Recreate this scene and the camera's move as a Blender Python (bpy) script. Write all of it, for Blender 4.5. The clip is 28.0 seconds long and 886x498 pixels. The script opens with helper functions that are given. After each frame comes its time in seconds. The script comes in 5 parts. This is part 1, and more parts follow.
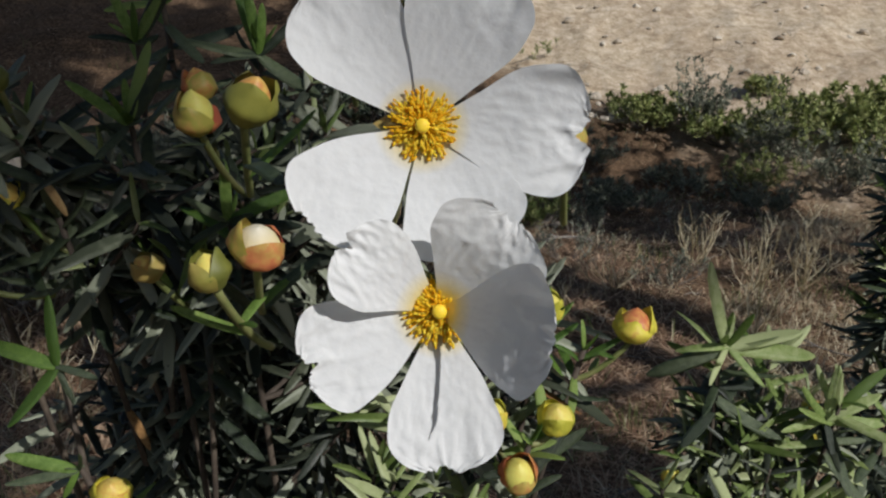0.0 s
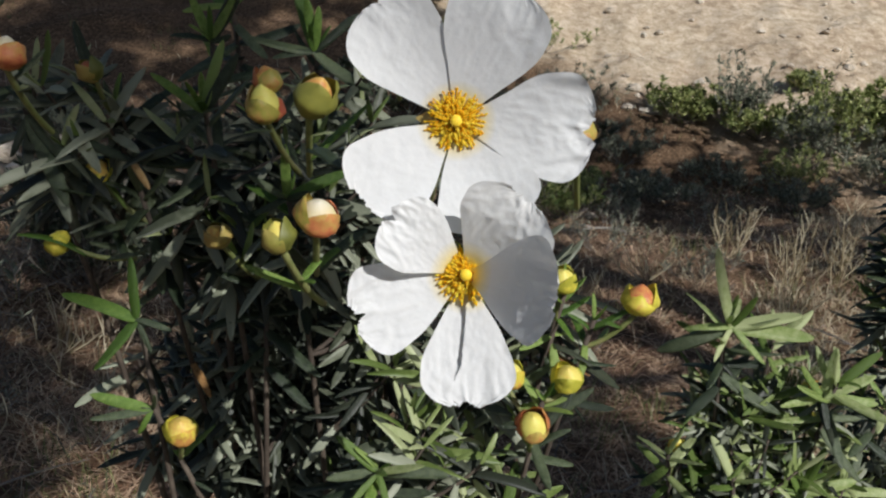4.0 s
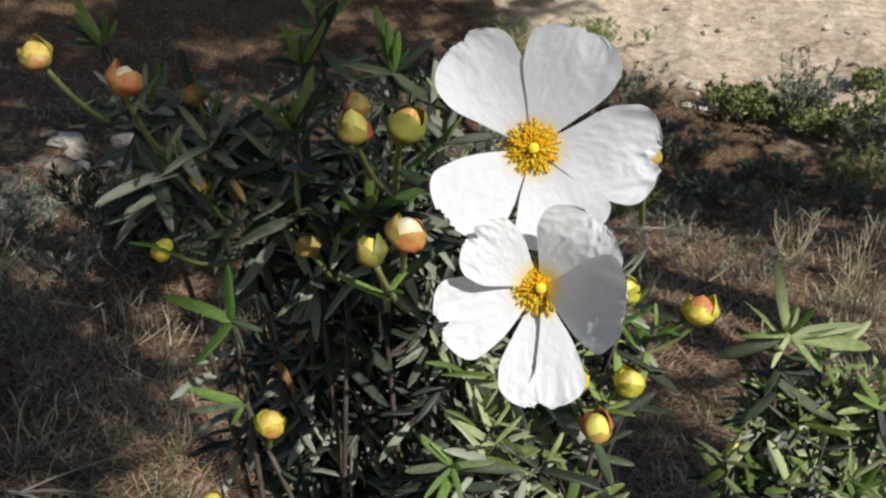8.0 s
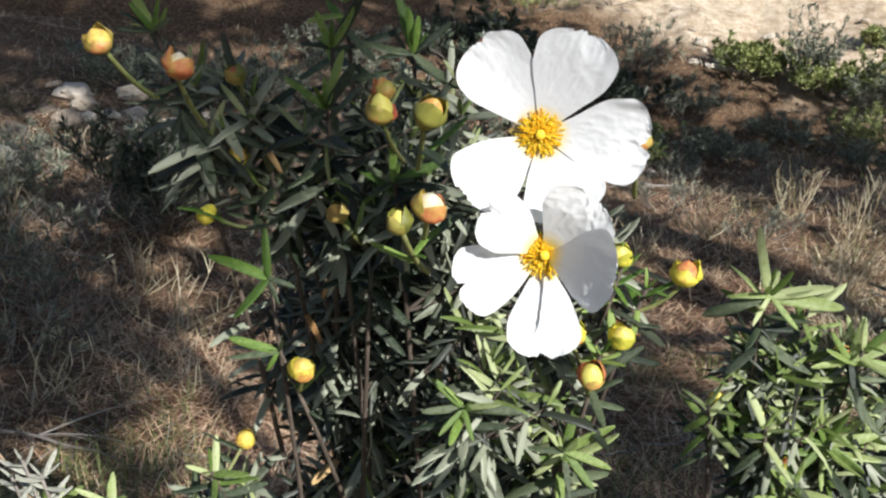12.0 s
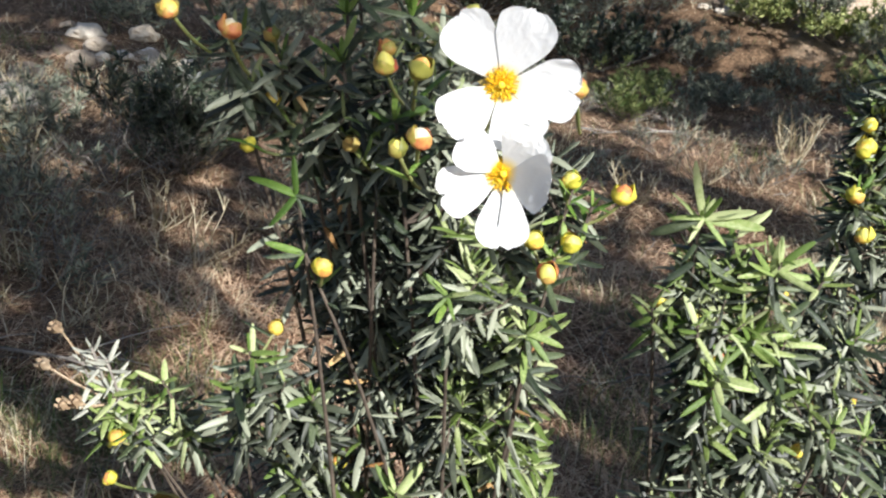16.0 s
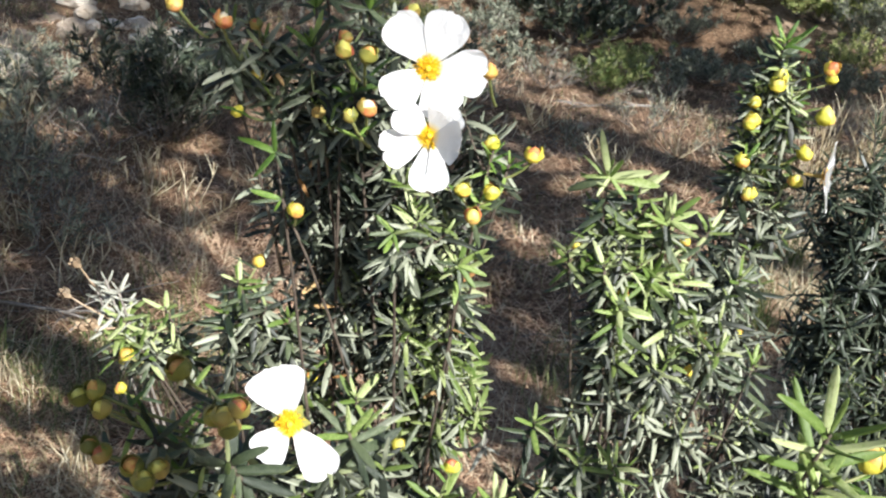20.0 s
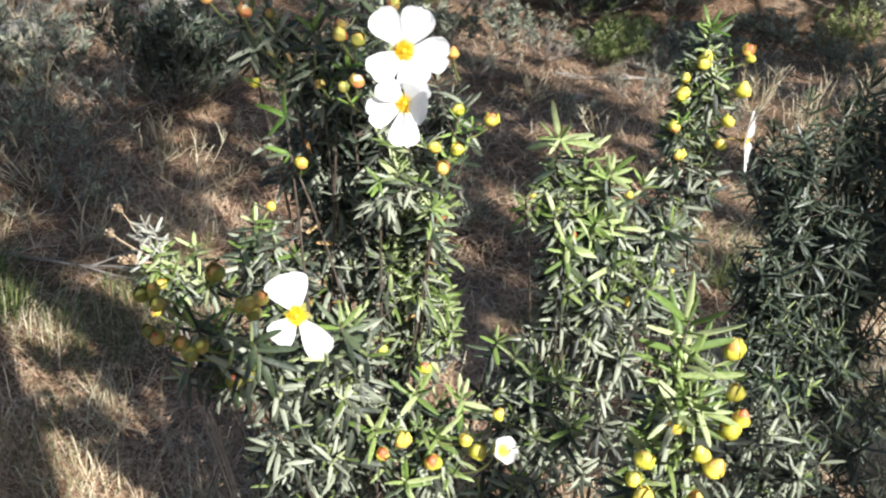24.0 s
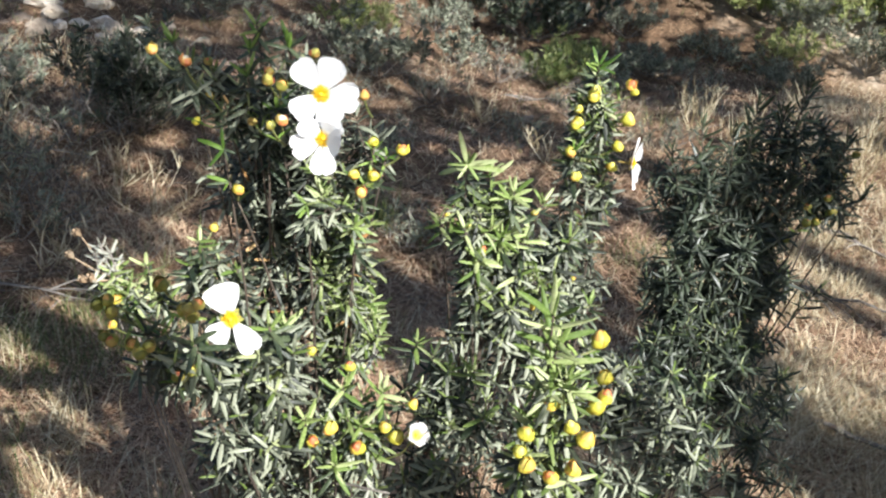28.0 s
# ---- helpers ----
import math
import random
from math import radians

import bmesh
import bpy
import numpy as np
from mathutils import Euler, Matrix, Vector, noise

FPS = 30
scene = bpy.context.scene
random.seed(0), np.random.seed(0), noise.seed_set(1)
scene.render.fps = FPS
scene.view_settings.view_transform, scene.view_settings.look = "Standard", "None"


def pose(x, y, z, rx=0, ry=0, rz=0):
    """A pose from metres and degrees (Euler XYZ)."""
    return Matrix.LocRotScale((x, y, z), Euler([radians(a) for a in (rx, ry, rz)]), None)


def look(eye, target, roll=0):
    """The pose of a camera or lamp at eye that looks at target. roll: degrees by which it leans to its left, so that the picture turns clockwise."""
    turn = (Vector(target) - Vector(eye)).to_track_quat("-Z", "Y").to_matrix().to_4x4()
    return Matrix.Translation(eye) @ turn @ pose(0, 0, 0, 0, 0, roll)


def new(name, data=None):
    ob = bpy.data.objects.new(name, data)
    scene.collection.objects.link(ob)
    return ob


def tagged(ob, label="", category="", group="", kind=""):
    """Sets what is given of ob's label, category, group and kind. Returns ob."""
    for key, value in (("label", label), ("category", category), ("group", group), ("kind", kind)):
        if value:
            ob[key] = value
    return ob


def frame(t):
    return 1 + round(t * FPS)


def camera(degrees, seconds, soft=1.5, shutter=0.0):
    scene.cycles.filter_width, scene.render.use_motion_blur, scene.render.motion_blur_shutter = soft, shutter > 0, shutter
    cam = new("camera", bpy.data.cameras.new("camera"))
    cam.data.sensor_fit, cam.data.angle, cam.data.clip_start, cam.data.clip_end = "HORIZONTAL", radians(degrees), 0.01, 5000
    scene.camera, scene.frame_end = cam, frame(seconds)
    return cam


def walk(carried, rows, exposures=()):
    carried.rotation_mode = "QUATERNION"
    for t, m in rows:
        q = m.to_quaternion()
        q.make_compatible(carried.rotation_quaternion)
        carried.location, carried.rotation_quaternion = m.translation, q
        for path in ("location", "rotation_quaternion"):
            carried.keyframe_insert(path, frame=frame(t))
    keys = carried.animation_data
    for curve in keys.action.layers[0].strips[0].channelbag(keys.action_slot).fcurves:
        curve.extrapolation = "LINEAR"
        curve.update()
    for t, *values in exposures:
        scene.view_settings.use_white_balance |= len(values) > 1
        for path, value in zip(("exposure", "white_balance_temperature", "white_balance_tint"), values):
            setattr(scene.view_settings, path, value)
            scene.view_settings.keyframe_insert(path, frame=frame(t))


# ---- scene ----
cam = camera(53.0, 28.0, soft=2.3)
PATH = [
    (0, -0.0000, -0.0000, 1.2500, 77.00, -3.50, 0.81),
    (0.5, -0.0076, -0.0022, 1.2514, 76.96, -4.06, 1.10),
    (1, -0.0074, -0.0035, 1.2518, 76.66, -4.13, 1.30),
    (1.5, -0.0046, -0.0084, 1.2485, 76.33, -4.19, 1.51),
    (2, 0.0058, -0.0159, 1.2500, 76.20, -4.12, 1.18),
    (2.5, 0.0004, -0.0241, 1.2515, 76.11, -4.56, 1.68),
    (3, -0.0017, -0.0314, 1.2576, 75.88, -4.80, 2.25),
    (3.5, 0.0028, -0.0467, 1.2573, 76.11, -4.29, 2.99),
    (5.5, 0.0009, -0.0578, 1.2604, 75.60, -5.60, 4.64),
    (6, -0.0004, -0.0673, 1.2642, 75.81, -5.24, 5.23),
    (6.5, 0.0036, -0.0686, 1.2673, 75.83, -5.38, 5.31),
    (7, 0.0008, -0.0702, 1.2680, 76.12, -4.35, 5.93),
    (7.5, -0.0067, -0.0724, 1.2686, 75.89, -4.12, 6.34),
    (8, -0.0051, -0.0806, 1.2703, 75.59, -4.31, 6.88),
    (8.5, -0.0103, -0.0716, 1.2724, 74.99, -4.27, 7.45),
    (9, -0.0138, -0.0722, 1.2720, 74.39, -4.93, 7.75),
    (9.5, -0.0138, -0.0795, 1.2688, 73.82, -4.93, 7.91),
    (10, -0.0155, -0.0920, 1.2718, 73.09, -5.30, 7.47),
    (10.5, -0.0145, -0.1035, 1.2783, 73.11, -4.84, 7.67),
    (11, -0.0185, -0.1123, 1.2821, 73.04, -5.23, 7.35),
    (11.5, -0.0173, -0.1200, 1.2857, 72.88, -5.32, 7.42),
    (12, -0.0072, -0.1314, 1.2905, 72.59, -4.93, 7.23),
    (12.5, -0.0033, -0.1512, 1.2934, 72.37, -4.46, 7.67),
    (14.5, 0.0097, -0.2161, 1.3098, 70.02, -5.43, 7.81),
    (15, 0.0183, -0.2297, 1.3145, 69.45, -5.43, 8.04),
    (15.5, 0.0190, -0.2541, 1.3146, 69.27, -5.42, 8.14),
    (16, 0.0208, -0.2684, 1.3201, 68.96, -5.35, 7.92),
    (16.5, 0.0331, -0.2829, 1.3256, 68.95, -5.32, 7.80),
    (17, 0.0458, -0.3048, 1.3322, 68.95, -4.98, 7.77),
    (17.5, 0.0524, -0.3251, 1.3285, 68.71, -5.28, 7.87),
    (18, 0.0591, -0.3536, 1.3415, 68.86, -5.24, 8.00),
    (18.5, 0.0650, -0.3712, 1.3509, 68.62, -5.39, 7.96),
    (19, 0.0745, -0.3899, 1.3595, 68.07, -5.16, 8.22),
    (19.5, 0.0743, -0.4022, 1.3577, 67.59, -5.69, 7.69),
    (20, 0.0772, -0.4320, 1.3647, 67.21, -6.22, 7.45),
    (20.5, 0.0822, -0.4591, 1.3712, 67.46, -5.95, 7.64),
    (21, 0.0926, -0.4851, 1.3820, 67.37, -5.54, 8.17),
    (21.5, 0.1018, -0.5050, 1.3882, 67.13, -5.61, 8.26),
    (23.5, 0.1296, -0.6030, 1.4185, 65.32, -6.44, 8.48),
    (24, 0.1309, -0.6297, 1.4210, 65.32, -6.48, 7.89),
    (24.5, 0.1455, -0.6529, 1.4341, 65.19, -5.94, 7.78),
    (25, 0.1500, -0.6700, 1.4416, 65.23, -6.45, 7.64),
    (25.5, 0.1524, -0.6897, 1.4471, 65.61, -6.21, 7.42),
    (26, 0.1541, -0.6960, 1.4499, 65.51, -6.33, 6.92),
    (26.5, 0.1626, -0.7131, 1.4601, 66.03, -6.47, 6.34),
    (27, 0.1808, -0.7301, 1.4718, 66.26, -6.34, 5.67),
    (27.5, 0.1943, -0.7531, 1.4822, 66.41, -6.69, 5.71),
    (28, 0.2031, -0.7729, 1.4861, 66.86, -6.41, 5.31),
]
EXPOSURES = [(t, stops, 6300, 10) for t, stops in ((0, -0.5), (3, -0.35), (6, -0.04), (8, -0.02), (9, 0.18), (11, 0.46), (15, 0.82), (17, 1.02), (20, 1.1), (28, 1.16))]
walk(cam, [(t, pose(x, y, z, rx, ry, rz)) for t, x, y, z, rx, ry, rz in PATH], EXPOSURES)

# ---- daylight: sun high to the right of and behind the camera ----
TO_SUN = Vector((0.53, -0.62, 0.58)).normalized()
sun_data = bpy.data.lights.new("sun", "SUN")
sun_data.energy, sun_data.angle, sun_data.color = 5.0, radians(0.55), (1.0, 0.975, 0.935)
sun = new("sun", sun_data)
sun.matrix_world = look(TO_SUN * 50, (0, 0, 0))
sky = bpy.data.worlds.new("sky")
scene.world = sky
sky.use_nodes = True
sky_tex = sky.node_tree.nodes.new("ShaderNodeTexSky")
sky_tex.sky_type, sky_tex.sun_disc = "NISHITA", False
sky_tex.sun_elevation = math.asin(TO_SUN.z)
sky_tex.sun_rotation = math.atan2(TO_SUN.x, TO_SUN.y)
sky.node_tree.links.new(sky_tex.outputs[0], sky.node_tree.nodes["Background"].inputs[0])
sky.node_tree.nodes["Background"].inputs[1].default_value = 0.066


# ---- materials ----
def material(name, colours, scale=60.0, rough=0.6, bump=0.0, bump_scale=None, vary="", vary_by=0.0, spec=0.5, thin=0.0, thin_colour=None, detail=6.0, coarse=None):
    """A procedural surface: a noise ramp through the colours, a second coarser variation, relief, and light let through where it is thin."""
    m = bpy.data.materials.new(name)
    m.use_nodes = True
    nt = m.node_tree
    node, link = nt.nodes.new, nt.links.new
    bsdf = nt.nodes["Principled BSDF"]
    out = nt.nodes["Material Output"]
    at = node("ShaderNodeTexCoord").outputs["Object"]
    grain = node("ShaderNodeTexNoise")
    grain.inputs["Scale"].default_value, grain.inputs["Detail"].default_value = scale, detail
    grain.inputs["Roughness"].default_value = 0.65
    link(at, grain.inputs["Vector"])
    ramp = node("ShaderNodeValToRGB")
    while len(ramp.color_ramp.elements) < len(colours):
        ramp.color_ramp.elements.new(0.5)
    for n, (e, c) in enumerate(zip(ramp.color_ramp.elements, colours)):
        e.position, e.color = 0.3 + 0.4 * n / max(1, len(colours) - 1), (*c, 1)
    big = node("ShaderNodeTexNoise")
    big.inputs["Scale"].default_value = coarse or scale * 0.13
    link(at, big.inputs["Vector"])
    mixf = node("ShaderNodeMath")
    mixf.operation = "MULTIPLY_ADD"
    mixf.inputs[1].default_value, mixf.inputs[2].default_value = 0.55, 0.22
    link(grain.outputs[0], mixf.inputs[0])
    addf = node("ShaderNodeMath")
    addf.operation = "MULTIPLY_ADD"
    addf.inputs[1].default_value = 0.45
    link(big.outputs[0], addf.inputs[0])
    link(mixf.outputs[0], addf.inputs[2])
    value = addf.outputs[0]
    if vary:
        rand = node("ShaderNodeObjectInfo").outputs["Random"] if vary == "object" else node("ShaderNodeNewGeometry").outputs["Random Per Island"]
        more = node("ShaderNodeMath")
        more.operation = "MULTIPLY_ADD"
        more.inputs[1].default_value, more.inputs[2].default_value = vary_by, -vary_by / 2 - 0.22
        link(rand, more.inputs[0])
        total = node("ShaderNodeMath")
        total.operation = "ADD"
        link(value, total.inputs[0])
        link(more.outputs[0], total.inputs[1])
        value = total.outputs[0]
    else:
        less = node("ShaderNodeMath")
        less.operation = "SUBTRACT"
        less.inputs[1].default_value = 0.22
        link(value, less.inputs[0])
        value = less.outputs[0]
    link(value, ramp.inputs[0])
    link(ramp.outputs[0], bsdf.inputs["Base Color"])
    bsdf.inputs["Roughness"].default_value = rough
    bsdf.inputs["Specular IOR Level"].default_value = spec
    if bump:
        relief = node("ShaderNodeTexNoise")
        relief.inputs["Scale"].default_value, relief.inputs["Detail"].default_value = bump_scale or scale * 2, 5
        link(at, relief.inputs["Vector"])
        b = node("ShaderNodeBump")
        b.inputs["Strength"].default_value, b.inputs["Distance"].default_value = bump, 0.1 / (bump_scale or scale * 2)
        link(relief.outputs[0], b.inputs["Height"])
        link(b.outputs[0], bsdf.inputs["Normal"])
    if thin:
        glow = node("ShaderNodeBsdfTranslucent")
        if thin_colour:
            glow.inputs[0].default_value = (*thin_colour, 1)
        else:
            link(ramp.outputs[0], glow.inputs[0])
        mix = node("ShaderNodeMixShader")
        mix.inputs[0].default_value = thin
        link(bsdf.outputs[0], mix.inputs[1])
        link(glow.outputs[0], mix.inputs[2])
        link(mix.outputs[0], out.inputs["Surface"])
    return m


LEAF = material("leaf_mature", [(0.02, 0.031, 0.016), (0.047, 0.068, 0.031), (0.11, 0.138, 0.07)], 90, 0.4, 0.9, 480, "object", 0.5, 0.6, 0.14)
LEAF_YOUNG = material("leaf_young", [(0.085, 0.165, 0.026), (0.17, 0.285, 0.05), (0.31, 0.42, 0.11)], 90, 0.42, 0.8, 480, "object", 0.6, 0.55, 0.32)
LEAF_FRESH = material("leaf_fresh", [(0.12, 0.175, 0.042), (0.26, 0.325, 0.11), (0.45, 0.495, 0.26)], 90, 0.45, 0.5, 900, "island", 0.7, 0.5, 0.28)
LEAF_TIP = material("leaf_tip", [(0.13, 0.205, 0.044), (0.28, 0.37, 0.108), (0.48, 0.535, 0.26)], 90, 0.45, 0.6, 600, "object", 0.6, 0.5, 0.3)
LEAF_MASS = material("leaf_mass", [(0.025, 0.031, 0.02), (0.08, 0.092, 0.058), (0.28, 0.3, 0.215)], 60, 0.5, 0.9, 480, "island", 0.9, 0.5, 0.14)
# Dark leaf green; on the dim rockrose its darkness stands in for shade.
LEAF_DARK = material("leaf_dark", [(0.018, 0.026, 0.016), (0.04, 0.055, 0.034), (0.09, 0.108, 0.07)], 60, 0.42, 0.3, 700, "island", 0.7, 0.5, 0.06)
LEAF_DRY = material("leaf_dry", [(0.2, 0.2, 0.15), (0.33, 0.33, 0.27), (0.48, 0.48, 0.41)], 120, 0.8, 0.4, 700, "island", 0.6, 0.2, 0.1)
LEAF_BROWN = material("leaf_withered", [(0.22, 0.11, 0.04), (0.4, 0.23, 0.09), (0.52, 0.36, 0.17)], 150, 0.7, 0.4, 700, "object", 0.5, 0.2, 0.15)
LEAF_LITTER = material("leaf_litter", [(0.1, 0.055, 0.03), (0.24, 0.14, 0.08), (0.42, 0.3, 0.2)], 60, 0.75, 0.4, 500, "island", 0.9, 0.2, 0.1)
STEM = material("stem_bark", [(0.03, 0.022, 0.016), (0.07, 0.052, 0.038), (0.14, 0.11, 0.08)], 150, 0.8, 0.6, 500)
STEM_GREEN = material("stem_green", [(0.09, 0.11, 0.03), (0.17, 0.19, 0.06), (0.24, 0.2, 0.09)], 200, 0.55, 0.3)
PETAL = material("petal", [(0.8, 0.8, 0.79), (0.86, 0.86, 0.855), (0.9, 0.9, 0.89)], 150, 0.62, 1.0, 150, spec=0.25, thin=0.28, thin_colour=(0.86, 0.86, 0.83), coarse=40)
STAMEN = material("anther", [(0.95, 0.6, 0.012), (0.98, 0.72, 0.03), (0.98, 0.82, 0.09)], 500, 0.55, 0.0, None, "island", 0.6, 0.3, 0.5)
PISTIL = material("pistil", [(0.92, 0.55, 0.015), (0.95, 0.65, 0.03), (0.96, 0.74, 0.08)], 700, 0.6, 0.5, 1800)
BUD = material("bud_sepal", [(0.46, 0.44, 0.05), (0.7, 0.62, 0.075), (0.76, 0.62, 0.09), (0.62, 0.3, 0.08)], 420, 0.55, 0.8, 700, "object", 0.4, 0.4, 0.18, coarse=150)
BUD_RED = material("bud_red", [(0.4, 0.36, 0.07), (0.56, 0.36, 0.1), (0.56, 0.2, 0.075), (0.42, 0.1, 0.05)], 260, 0.5, 0.8, 700, "object", 0.4, 0.4, 0.14, coarse=110)
BUD_OLIVE = material("bud_olive", [(0.14, 0.15, 0.03), (0.27, 0.26, 0.05), (0.38, 0.27, 0.085)], 70, 0.5, 0.25, 900, "object", 0.5, 0.4, 0.1)
BUD_CORE = material("bud_core", [(0.76, 0.7, 0.16), (0.74, 0.6, 0.13), (0.68, 0.4, 0.1), (0.55, 0.16, 0.07)], 300, 0.5, 0.5, 700, "object", 0.45, 0.4, 0.1)
CAPSULE = material("seed_capsule", [(0.19, 0.115, 0.065), (0.35, 0.25, 0.155), (0.47, 0.38, 0.27)], 200, 0.8, 0.5, 700)
NEEDLE = material("pine_needle", [(0.14, 0.075, 0.045), (0.38, 0.215, 0.125), (0.66, 0.47, 0.31)], 8, 0.65, 0.0, None, "island", 0.9, 0.3)
STRAW = material("dry_grass", [(0.32, 0.25, 0.14), (0.56, 0.46, 0.29), (0.74, 0.66, 0.47)], 9, 0.65, 0.0, None, "island", 0.9, 0.3, 0.2)
GRASS = material("green_grass", [(0.06, 0.09, 0.025), (0.12, 0.17, 0.05), (0.26, 0.28, 0.11)], 9, 0.6, 0.0, None, "island", 0.9, 0.3, 0.25)
TWIG = material("dead_wood", [(0.08, 0.065, 0.052), (0.16, 0.138, 0.118), (0.29, 0.26, 0.225)], 60, 0.85, 0.6, 260, "island", 0.5)
STONE = material("stone", [(0.15, 0.115, 0.085), (0.28, 0.225, 0.17), (0.45, 0.38, 0.3)], 40, 0.9, 1.0, 120, "object", 0.4)
STONE_PALE = material("stone_pale", [(0.36, 0.3, 0.23), (0.52, 0.45, 0.36), (0.66, 0.59, 0.49)], 40, 0.9, 0.8, 120, "object", 0.4)
SCRUB = material("scrub_leaf", [(0.15, 0.18, 0.055), (0.28, 0.33, 0.11), (0.44, 0.46, 0.19)], 12, 0.6, 0.0, None, "island", 0.8, 0.3, 0.2)
SCRUB_GREY = material("scrub_grey", [(0.11, 0.125, 0.09), (0.2, 0.215, 0.155), (0.33, 0.34, 0.25)], 12, 0.65, 0.0, None, "island", 0.8, 0.3, 0.15)
PINE_CROWN = material("pine_crown", [(0.03, 0.05, 0.018), (0.05, 0.085, 0.03), (0.08, 0.12, 0.04)], 6, 0.6, 0.0, None, "island", 0.7, 0.3, 0.1)
PINE_BARK = material("pine_bark", [(0.06, 0.035, 0.025), (0.16, 0.09, 0.06), (0.26, 0.17, 0.12)], 14, 0.9, 0.9, 30)


def ground_material():
    """Brown needle litter and soil that gives way to pale sandy earth with pebbles on the bank."""
    m = bpy.data.materials.new("ground")
    m.use_nodes = True
    nt = m.node_tree
    node, link = nt.nodes.new, nt.links.new
    bsdf = nt.nodes["Principled BSDF"]
    at = node("ShaderNodeTexCoord").outputs["Object"]

    def noise_of(scale, detail=8.0):
        n = node("ShaderNodeTexNoise")
        n.inputs["Scale"].default_value, n.inputs["Detail"].default_value, n.inputs["Roughness"].default_value = scale, detail, 0.68
        link(at, n.inputs["Vector"])
        return n.outputs[0]

    def ramp(value, stops):
        r = node("ShaderNodeValToRGB")
        while len(r.color_ramp.elements) < len(stops):
            r.color_ramp.elements.new(0.5)
        for e, (p, c) in zip(r.color_ramp.elements, stops):
            e.position, e.color = p, (*c, 1)
        link(value, r.inputs[0])
        return r.outputs[0]

    def mix(fac, a, b, mode="MIX"):
        x = node("ShaderNodeMix")
        x.data_type, x.blend_type = "RGBA", mode
        link(fac, x.inputs[0]) if not isinstance(fac, float) else None
        if isinstance(fac, float):
            x.inputs[0].default_value = fac
        link(a, x.inputs[6])
        link(b, x.inputs[7])
        return x.outputs[2]

    litter = ramp(noise_of(28), [(0.3, (0.05, 0.036, 0.024)), (0.46, (0.13, 0.09, 0.06)), (0.58, (0.26, 0.18, 0.12)), (0.72, (0.42, 0.32, 0.23))])
    patches = ramp(noise_of(1.7, 5), [(0.35, (0.55, 0.5, 0.42)), (0.55, (0.95, 0.85, 0.75)), (0.7, (1.0, 0.85, 0.7))])
    litter = mix(0.85, litter, patches, "MULTIPLY")
    sand = ramp(noise_of(7), [(0.3, (0.4, 0.31, 0.22)), (0.48, (0.64, 0.54, 0.4)), (0.66, (0.84, 0.75, 0.61))])
    grit = node("ShaderNodeTexVoronoi")
    grit.inputs["Scale"].default_value = 24
    link(at, grit.inputs["Vector"])
    sand = mix(0.5, sand, ramp(grit.outputs["Distance"], [(0.1, (0.95, 0.93, 0.9)), (0.35, (0.78, 0.72, 0.66)), (0.7, (0.6, 0.52, 0.45))]), "MULTIPLY")
    sand = mix(0.45, sand, ramp(noise_of(0.7, 4), [(0.38, (0.78, 0.7, 0.66)), (0.52, (0.95, 0.9, 0.86)), (0.62, (1.0, 1.0, 1.0))]), "MULTIPLY")
    sep = node("ShaderNodeSeparateXYZ")
    link(at, sep.inputs[0])
    line = node("ShaderNodeMath")
    line.operation = "MULTIPLY_ADD"
    line.inputs[1].default_value = 0.75
    link(sep.outputs[0], line.inputs[0])
    link(sep.outputs[1], line.inputs[2])
    wob = node("ShaderNodeMath")
    wob.operation = "MULTIPLY_ADD"
    wob.inputs[1].default_value = 2.4
    link(noise_of(0.9), wob.inputs[0])
    link(line.outputs[0], wob.inputs[2])
    edge = node("ShaderNodeMapRange")
    edge.inputs[1].default_value, edge.inputs[2].default_value = 13.1, 14.0
    link(wob.outputs[0], edge.inputs[0])
    link(mix(edge.outputs[0], litter, sand), bsdf.inputs["Base Color"])
    bsdf.inputs["Roughness"].default_value, bsdf.inputs["Specular IOR Level"].default_value = 0.95, 0.15
    b = node("ShaderNodeBump")
    b.inputs["Strength"].default_value, b.inputs["Distance"].default_value = 0.9, 0.03
    link(noise_of(35), b.inputs["Height"])
    link(b.outputs[0], bsdf.inputs["Normal"])
    return m


def tint_petal_base(m):
    """Petals are yellow at the claw and fade to white."""
    nt = m.node_tree
    bsdf = nt.nodes["Principled BSDF"]
    far = nt.nodes.new("ShaderNodeVectorMath")
    far.operation = "LENGTH"
    nt.links.new(nt.nodes.new("ShaderNodeTexCoord").outputs["Object"], far.inputs[0])
    fade = nt.nodes.new("ShaderNodeMapRange")
    fade.inputs[1].default_value, fade.inputs[2].default_value = 0.006, 0.0138
    nt.links.new(far.outputs["Value"], fade.inputs[0])
    mix = nt.nodes.new("ShaderNodeMix")
    mix.data_type = "RGBA"
    mix.inputs[6].default_value = (0.88, 0.66, 0.1, 1)
    nt.links.new(fade.outputs[0], mix.inputs[0])
    nt.links.new(bsdf.inputs["Base Color"].links[0].from_socket, mix.inputs[7])
    nt.links.new(mix.outputs[2], bsdf.inputs["Base Color"])


tint_petal_base(PETAL)
GROUND = ground_material()


# ---- builders ----
def mesh_of(name, verts, faces, mat, smooth=True, mats=None):
    me = bpy.data.meshes.new(name)
    me.from_pydata([tuple(v) for v in verts], [], faces)
    me.materials.append(mat)
    for extra in mats or ():
        me.materials.append(extra)
    if smooth:
        me.polygons.foreach_set("use_smooth", [True] * len(me.polygons))
    me.update()
    return me


def link_part(name, me, parent, m=None, label=""):
    ob = new(name, me)
    ob.parent = parent
    if m is not None:
        ob.matrix_basis = m
    return tagged(ob, label)


